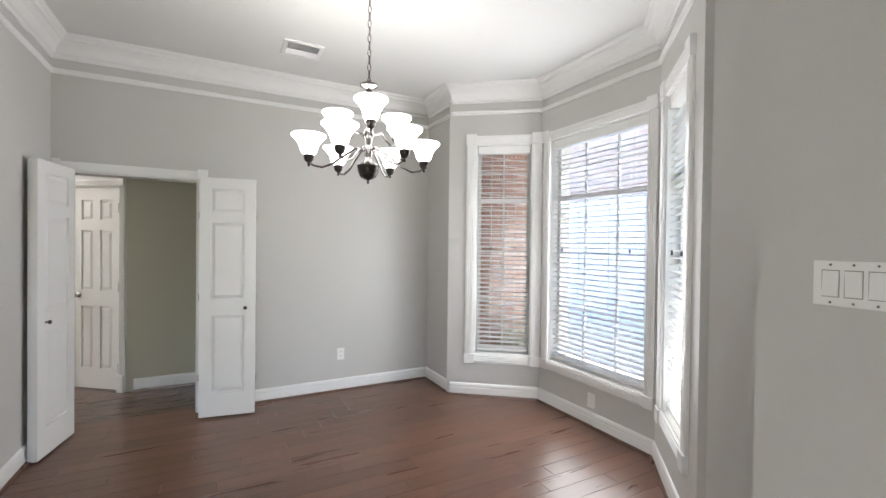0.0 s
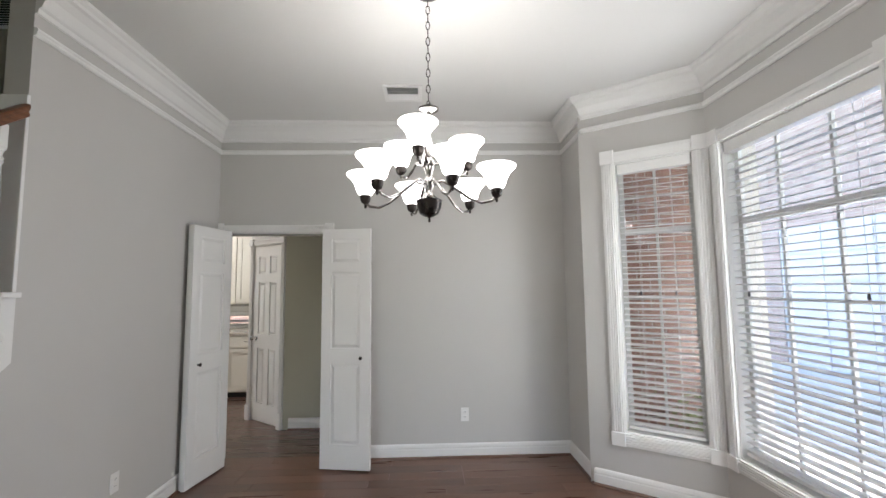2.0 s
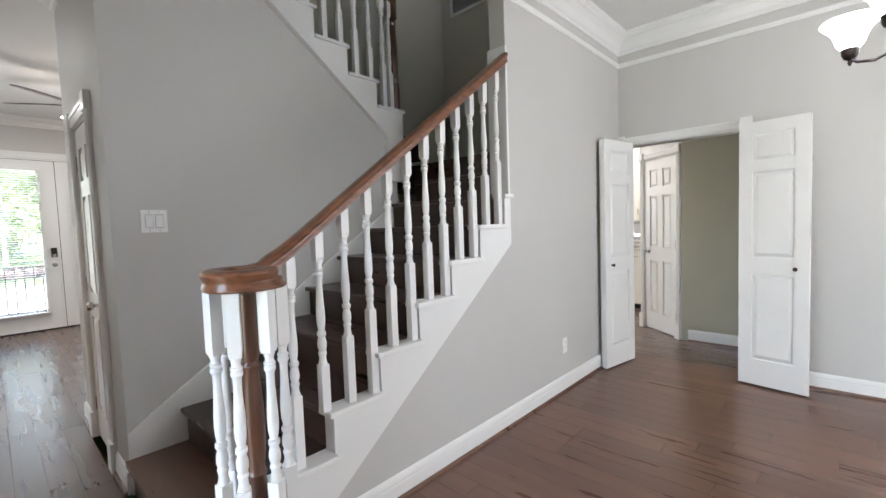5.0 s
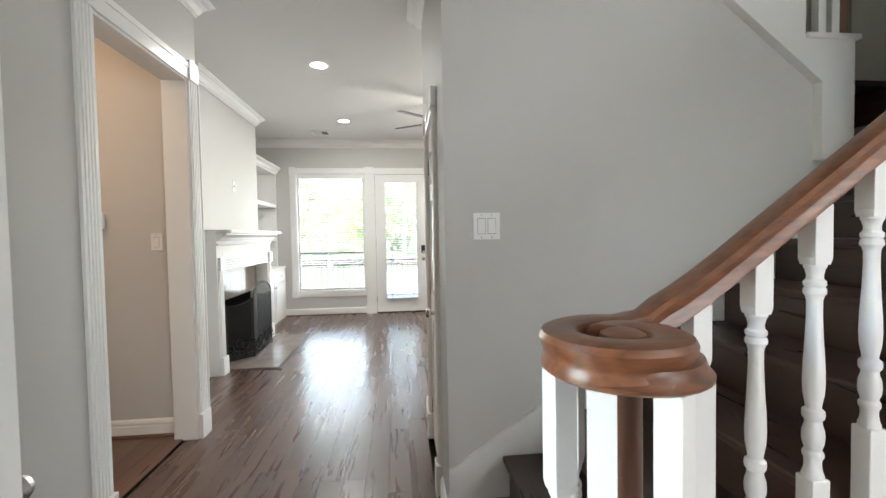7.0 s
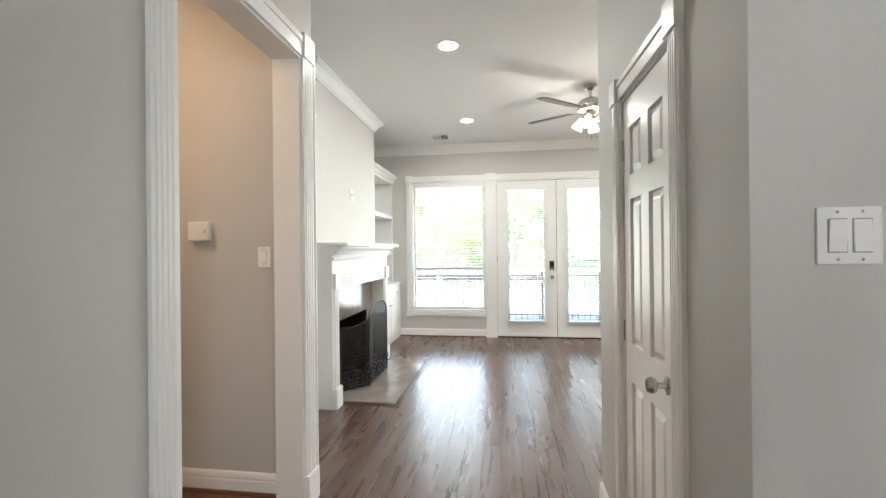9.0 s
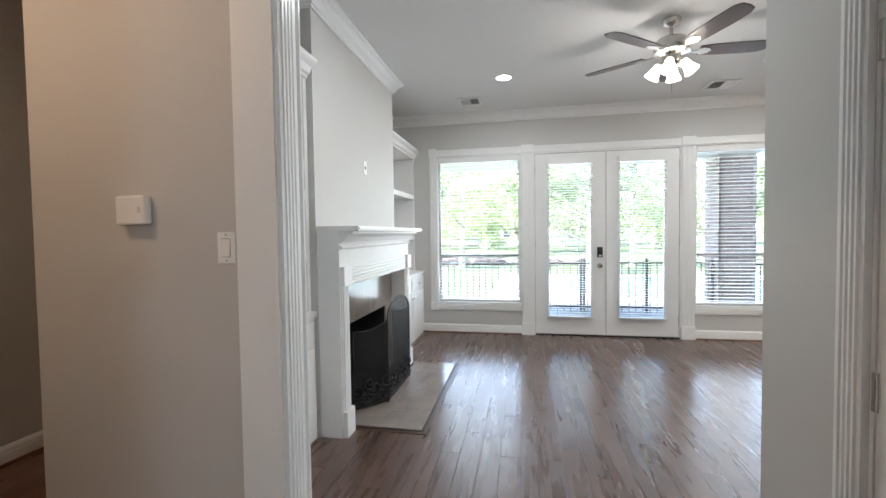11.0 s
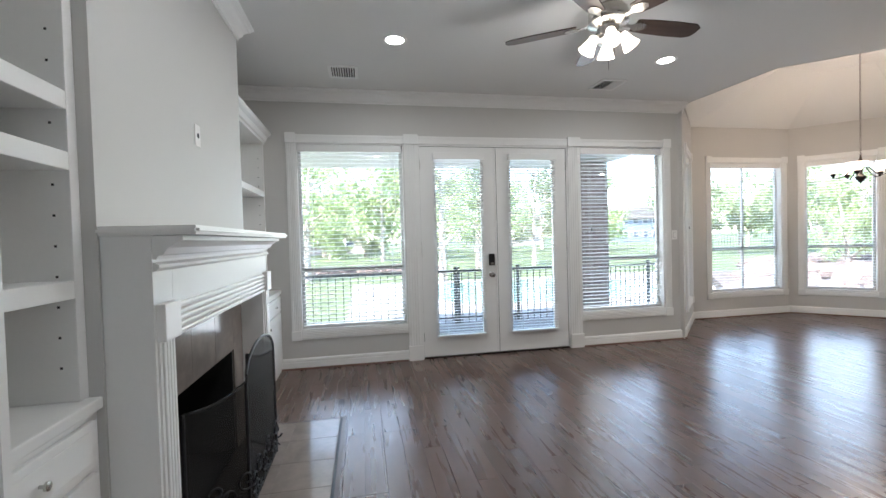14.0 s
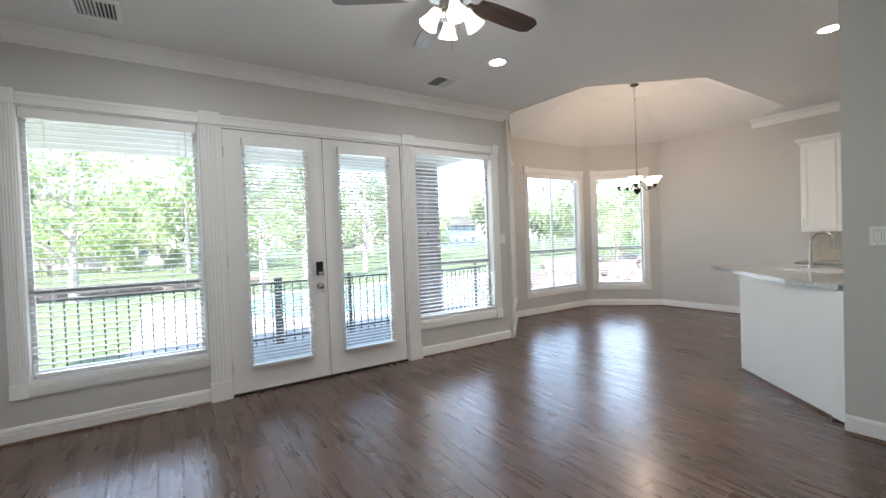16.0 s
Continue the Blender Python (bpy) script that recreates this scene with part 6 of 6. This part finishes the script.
tagged(part("water", prism(B(), [(-18.6, 2.2), (-15.5, 0.9), (-13.4, 2.0), (-12.9, 5.0), (-14.0, 8.0), (-16.5, 8.8), (-18.8, 6.5)], -0.285, -0.262), WATER), "turquoise swimming pool water", "pool", kind="structure")


# Black metal lifted to dark grey; the outdoor glare is in this colour.
FENCE = mat("glare_greyed_fence_metal", (0.045, 0.05, 0.055), 0.5, 0.2, vary=0.2, bump=0.0)


def metal_fence(name, p0, p1, z0, z1, n, label, post_every=12):
    ln = (Vector(p1) - Vector(p0)).length
    f = thing(name, along(p0, p1, z0), label, "fence")
    h = z1 - z0
    for z in (0.09, h - 0.02):
        part("rail", bx(0, ln, -0.014, 0.014, z - 0.016, z + 0.016), FENCE, f)
    me = bpy.data.meshes.new("picket")
    b = bx(-0.008, 0.008, -0.008, 0.008, 0.0, h - 0.036)
    b.to_mesh(me)
    b.free()
    me.materials.append(FENCE)
    for i in range(n):
        again("picket", me, f, Matrix.Translation((ln * (i + 0.5) / n, 0, 0.0)))
    for x in (0, ln * 0.5, ln):
        part("post", bx(x - 0.025, x + 0.025, -0.025, 0.025, -0.02, h + 0.06, bevel=0.003), FENCE, f)


metal_fence("metal_fence", (-10.3, -5.2), (-10.3, 1.0), -0.1, 0.84, 50, "dark metal picket railing along the deck edge")
metal_fence("metal_fence", (-10.3, 1.06), (-10.3, 3.26), -0.1, 0.84, 18, "dark metal picket railing along the deck edge")
metal_fence("metal_fence", (-10.36, 3.90), (-10.9, 6.2), -0.3, 0.80, 19, "dark metal picket railing beside the pool")
metal_fence("far_fence", (-34, -40), (-34, 40), -0.3, 1.1, 280, "black metal boundary fence across the lawn")
# brick column and patio roof
COL = (-10.10, 3.28, 3.86)
for p0, p1 in (((COL[0], COL[1]), (COL[0], COL[2])), ((COL[0] - 0.58, COL[1]), (COL[0], COL[1])), ((COL[0], COL[2]), (COL[0] - 0.58, COL[2])), ((COL[0] - 0.58, COL[2]), (COL[0] - 0.58, COL[1]))):
    brick_wall("brick_column_face", p1, p0, -0.3, 2.7, "brick face of the patio column, greyed for shade and glare", th=0.05, material=BRICK_SHADED)
WOODW = mat("white_soffit", (0.62, 0.61, 0.58), 0.6, vary=0.05, bump=0.03)
tagged(part("patio_roof", bx(-10.9, -8.95, -3.4, 3.95, 2.72, 2.95), WOODW), "white boarded patio roof over the deck", "roof", kind="structure")
tagged(part("patio_roof", bx(-8.95, -8.0, -3.4, 3.30, 2.72, 2.95), WOODW), "white boarded patio roof against the house", "roof", kind="structure")
ROCK = mat("pale_limestone", (0.14, 0.10, 0.085), 0.9, vary=0.3, scale=2.5, fine=30, bump=0.5)
tagged(part("rock_bank", prism(B(), [(-9.4, 9.0), (-11.3, 7.7), (-16.4, 11.6), (-12.5, 15.2)], -0.31, -0.02), mat("garden_soil", (0.075, 0.055, 0.042), 0.95, vary=0.25, scale=3, fine=40, bump=0.4)), "brown earth bank under the garden boulders", "ground", kind="structure")
rng = random.Random(4)
for i in range(80):
    ra, rd = radians(rng.uniform(119.5, 133.5)), rng.uniform(11.6, 17.0)
    x, y = -3.3 + rd * math.cos(ra), -0.5 + rd * math.sin(ra)
    s = 0.2 + 0.28 * rng.random()
    bm = B()
    bmesh.ops.create_icosphere(bm, subdivisions=2, radius=1)
    sx, sy, sz = s * rng.uniform(0.8, 1.5), s * rng.uniform(0.8, 1.4), s * rng.uniform(0.5, 0.9)
    o = Vector((rng.random() * 50, rng.random() * 50, 0))
    for v in bm.verts:
        k = 1 + 0.45 * noise.noise(v.co * 1.6 + o)
        v.co = Vector((v.co.x * sx * k, v.co.y * sy * k, v.co.z * sz * k))
    tagged(part("boulder", bm, ROCK, m=pose(x, y, -0.3 + (rd - 11.6) * 0.09 + sz * 0.5, 0, 0, rng.random() * 360)), "pale rough limestone boulder in the garden", "boulder", "garden boulders")

for i in range(30):
    s = rng.uniform(0.22, 0.42)
    bm = B()
    bmesh.ops.create_icosphere(bm, subdivisions=2, radius=s)
    o = Vector((rng.random() * 50, rng.random() * 50, 0))
    for v in bm.verts:
        v.co = Vector((v.co.x, v.co.y * 1.4, v.co.z * 0.8)) * (1 + 0.4 * noise.noise(v.co * 3 + o))
    tagged(part("edging_stone", bm, ROCK, m=pose(-25 + rng.uniform(-0.3, 0.3), -15 + i * 0.62, -0.3 + s * 0.4)), "rough stone in the low edging across the lawn", "boulder", "edging stones")

brick_wall("wall_brick_garage", (0.4, 11.4), (-4.6, 11.4), -0.3, 3.0, "pale pinkish brick house wall beyond the kitchen window", cap=120)
BARK = mat("bark", (0.34, 0.29, 0.24), 0.9, vary=0.3, scale=8, fine=50, bump=0.5)


def leaf_mat(name, a, b):
    """Thin leaves that also let light through."""
    return let_light_through(mat(name, a, 0.6, vary=0.2, scale=0.8, fine=20, bump=0.0, rnd=0.7, tint=b), 0.6)


LEAF = leaf_mat("spring_leaves", (0.30, 0.37, 0.16), (0.43, 0.50, 0.26))
LEAF2 = leaf_mat("deep_leaves", (0.24, 0.285, 0.15), (0.34, 0.385, 0.22))


def tree(x, y, h, spread, seed, leaf, label, leaves=1500, trunk=0.14, low=0.18, size=0.16):
    """A tapered trunk with limbs and a loose crown of leaf clumps."""
    r = random.Random(seed)
    t = thing("tree", pose(x, y, -0.32), label, "tree", "garden trees")
    bm = B()
    lean = (r.uniform(-0.3, 0.3), r.uniform(-0.3, 0.3))
    tube(bm, [(lean[0] * s * s, lean[1] * s * s, h * 0.75 * s) for s in (0, 0.15, 0.35, 0.6, 0.85, 1)], [trunk * k for k in (1.25, 1, 0.85, 0.6, 0.35, 0.12)], 8)
    tips = []
    for i in range(11):
        s = low + (0.72 - low) * r.random()
        z = h * 0.75 * s * 1.2
        a = r.uniform(0, 6.283)
        b0 = Vector((lean[0] * s * s, lean[1] * s * s, min(z, h * 0.7)))
        ln = spread * r.uniform(0.55, 1.0)
        b2 = b0 + Vector((math.cos(a) * ln, math.sin(a) * ln, ln * r.uniform(0.35, 0.9)))
        b1 = b0.lerp(b2, 0.5) + Vector((r.uniform(-0.2, 0.2), r.uniform(-0.2, 0.2), r.uniform(-0.1, 0.25)))
        tube(bm, [b0, b1, b2], [trunk * 0.42, trunk * 0.26, trunk * 0.07], 6)
        tips += [b1, b2, b1.lerp(b2, 0.5)]
    part("trunk", bm, BARK, t, smooth=True)
    verts, faces = [], []
    tips.append(Vector((lean[0], lean[1], h * 0.85)))
    for i in range(leaves):
        c = r.choice(tips) + Vector((r.gauss(0, 0.34), r.gauss(0, 0.34), r.gauss(0.1, 0.30))) * spread * 0.42
        q = Euler((r.uniform(0, 6.28), r.uniform(0, 6.28), r.uniform(0, 6.28))).to_matrix()
        s = size * r.uniform(0.6, 1.4)
        k = len(verts)
        for p in ((-1, 0, 0.12), (-0.2, -0.5, 0), (1, 0, 0.1), (-0.1, 0.5, -0.1)):
            verts.append(tuple(c + q @ (Vector(p) * s)))
        faces.append((k, k + 1, k + 2, k + 3))
    me = bpy.data.meshes.new("crown")
    me.from_pydata(verts, [], faces)
    me.materials.append(leaf)
    o = new("crown", me)
    o.parent = t
    tagged(o, kind="stuff")
    return t


tree(-22.5, -3.0, 7.5, 2.6, 1, LEAF, "leafy light green garden tree on the lawn", 2600, size=0.10)
tree(-25, -7.5, 9.0, 3.4, 2, LEAF, "broad light green tree behind the lawn", 3600, size=0.13)
tree(-20.0, 2.6, 6.5, 2.0, 3, LEAF, "slender young tree with sparse leaves", 420, size=0.12)
tree(-24, 5.2, 7.5, 2.6, 5, LEAF, "light green tree beyond the pool", 2200, size=0.11)
tree(-12.3, 12.4, 3.4, 0.95, 7, LEAF, "small multi-stem ornamental tree among rocks", 1300, trunk=0.06, low=0.12, size=0.06)
tree(-27, 9.5, 8.5, 3.0, 8, LEAF, "light green tree beyond the garden", 1000, size=0.11)
tree(-30, -14, 9.5, 3.6, 9, LEAF, "tall light green tree by the fence", 2800)
tree(-38, 1, 10, 3.6, 10, LEAF, "distant dark green tree behind the fence", 2000, size=0.28)
rng = random.Random(12)
for i in range(18):
    a = -34 + 5.2 * i + rng.uniform(-1, 1)
    if 33 < a * 1.35 < 44:
        continue
    tree(-58 + rng.uniform(-5, 5), a * 1.35, rng.uniform(9, 14), rng.uniform(3.6, 5.2), 30 + i, LEAF2 if i % 3 else LEAF, "distant woodland tree beyond the lawn", 2600, 0.25, 0.1, 0.30)
for i, (x, y) in enumerate(((-30, 27), (-36, 34), (-27, 31), (-24, 30), (-31, 42), (-20, 36))):
    tree(x, y, 6.5 + i % 3, 2.8, 70 + i, LEAF if i % 2 else LEAF2, "light green tree at the edge of the garden", 1300, 0.12, 0.15, 0.2)
rng = random.Random(21)
for i in range(15):
    tree(-46 + rng.uniform(-4, 4), -44 + 5.0 * i + rng.uniform(-1.5, 1.5), rng.uniform(3.2, 5.0), rng.uniform(2.6, 3.4), 90 + i, LEAF if i % 3 else LEAF2, "low bushy tree at the far edge of the lawn", 1500, 0.12, 0.02, 0.2)
# Unseen slab, sized to keep the sun off the brick wing.
tagged(part("bay_eave", bx(2.36, 4.8, 0.6, 4.8, 3.2, 3.34), WOODW), "unseen white slab added above the bay window to block sun", "eave", kind="structure")
bs_ = thing("shrub", pose(3.15, 4.05, -0.3), "small green shrub at the foot of the brick wall", "shrub")
r = random.Random(3)
bm = B()
for i in range(7):
    a = r.uniform(0, 6.28)
    tube(bm, [(0, 0, 0), (0.1 * math.cos(a), 0.08 * math.sin(a), 0.3), (0.2 * math.cos(a), 0.14 * math.sin(a), 0.75)], [0.012, 0.008, 0.003], 5)
part("stems", bm, BARK, bs_)
verts, faces = [], []
for i in range(500):
    c = Vector((r.gauss(0, 0.16), r.gauss(0, 0.07), abs(r.gauss(0.45, 0.24))))
    q = Euler((r.uniform(0, 6.28), r.uniform(0, 6.28), r.uniform(0, 6.28))).to_matrix()
    k = len(verts)
    for p in ((-1, 0, 0.1), (-0.2, -0.5, 0), (1, 0, 0.1), (-0.1, 0.5, -0.1)):
        verts.append(tuple(c + q @ (Vector(p) * 0.04)))
    faces.append((k, k + 1, k + 2, k + 3))
me = bpy.data.meshes.new("foliage")
me.from_pydata(verts, [], faces)
me.materials.append(LEAF2)
fo = new("foliage", me)
fo.parent = bs_


def house(x, y, w, d, h, body, roofc, label, face=1, rows=2, cols=4):
    hs = thing("house", pose(x, y, -0.3), label, "house", "houses beyond the garden")
    part("wall", bx(-d / 2, d / 2, -w / 2, w / 2, 0, h), body, hs)
    part("roof", prism(B(), [(-w / 2 - 0.5, h), (w / 2 + 0.5, h), (w / 4, h + 2.4), (-w / 4, h + 2.4)], -d / 2 - 0.5, d / 2 + 0.5, "x"), roofc, hs)
    for i in range(cols):
        for j in range(rows):
            yy, zz = -w / 2 + w * (i + 0.5) / cols, 0.9 + j * 2.8
            xx = face * d / 2
            wn_ = part("window", bx(min(xx, xx + face * 0.06), max(xx, xx + face * 0.06), yy - 0.6, yy + 0.6, zz, zz + 1.4), TRIM, hs)
            part("pane", bx(min(xx + face * 0.061, xx + face * 0.075), max(xx + face * 0.061, xx + face * 0.075), yy - 0.52, yy + 0.52, zz + 0.08, zz + 1.32), SLATE, wn_)


SLATE = mat("dark_glass", (0.05, 0.06, 0.08), 0.15, vary=0.1, bump=0.0)
ROOF = mat("roof_shingle", (0.13, 0.115, 0.105), 0.9, vary=0.2, scale=2, fine=25, bump=0.3)
BLUEH = mat("slate_blue_siding", (0.16, 0.19, 0.25), 0.8, vary=0.1, bump=0.1)
TANH = mat("tan_brick_siding", (0.42, 0.37, 0.33), 0.85, vary=0.15, bump=0.1)
PALE = mat("white_siding", (0.62, 0.60, 0.565), 0.7, vary=0.06, bump=0.05)
house(-86, 56, 9, 8, 4.8, BLUEH, ROOF, "two-storey slate blue house beyond the trees")
house(-68, -8, 15, 9, 5.6, TANH, ROOF, "two-storey tan house beyond the trees")
house(-90, 30, 12, 9, 5.0, TANH, ROOF, "two-storey tan brick house beyond the trees")
house(13.1, 3.0, 22, 8, 6.2, PALE, ROOF, "pale neighbouring house across the driveway", face=-1, rows=0, cols=0)
for ya, yb, za, zb in ((12.4, 10.0, -0.26, 2.75), (12.4, -6.0, 2.75, 5.6), (1.6, -6.0, -0.26, 2.75)):
    brick_wall("wall_brick_garage_front", (9.0, yb), (9.0, ya), za, zb, "pale pink brick front of the neighbouring garage", cap=0, material=BRICK_PALE, th=0.08)
gd = thing("garage_door", pose(9.02, 1.62, -0.26), "white panelled garage door of the neighbouring house", "garage door")
GARAGE = mat("garage_door_paint", (0.60, 0.585, 0.61), 0.5, vary=0.04, bump=0.02)
part("door_frame", bx(0, 0.05, 0.0, 8.36, 0.0, 3.0), GARAGE, gd)
for j in range(5):
    for i in range(8):
        part("panel", bx(-0.025, -0.001, 0.06 + i * 1.04, 1.04 + i * 1.04, 0.04 + j * 0.59, 0.60 + j * 0.59, bevel=0.008), GARAGE, gd)

# ---- single floor boards, nearest the walk ----
_plank = {}
for fl, singles, material in FLOORS:
    for (ln, wd), x, y, e in singles:
        key = (ln, wd, material.name)
        if key not in _plank:
            g, c = 0.0008, 0.0007
            vs, fs = [], []
            for zz, o in ((-0.012, 0), (-c, 0), (0, c)):
                vs += [(g + o, g + o, zz), (ln - g - o, g + o, zz), (ln - g - o, wd - g - o, zz), (g + o, wd - g - o, zz)]
            for rr in (0, 4):
                for i in range(4):
                    j = (i + 1) % 4
                    fs.append((rr + i, rr + j, rr + 4 + j, rr + 4 + i))
            fs.append((8, 9, 10, 11))
            me = bpy.data.meshes.new("plank")
            me.from_pydata(vs, [], fs)
            me.materials.append(material)
            _plank[key] = me
        again("plank", _plank[key], fl, Matrix.Translation((x, y + wd / 2, 0)) @ Matrix.Rotation(2 * e * UNEVEN / wd, 4, "X") @ Matrix.Translation((0, -wd / 2, 0)))
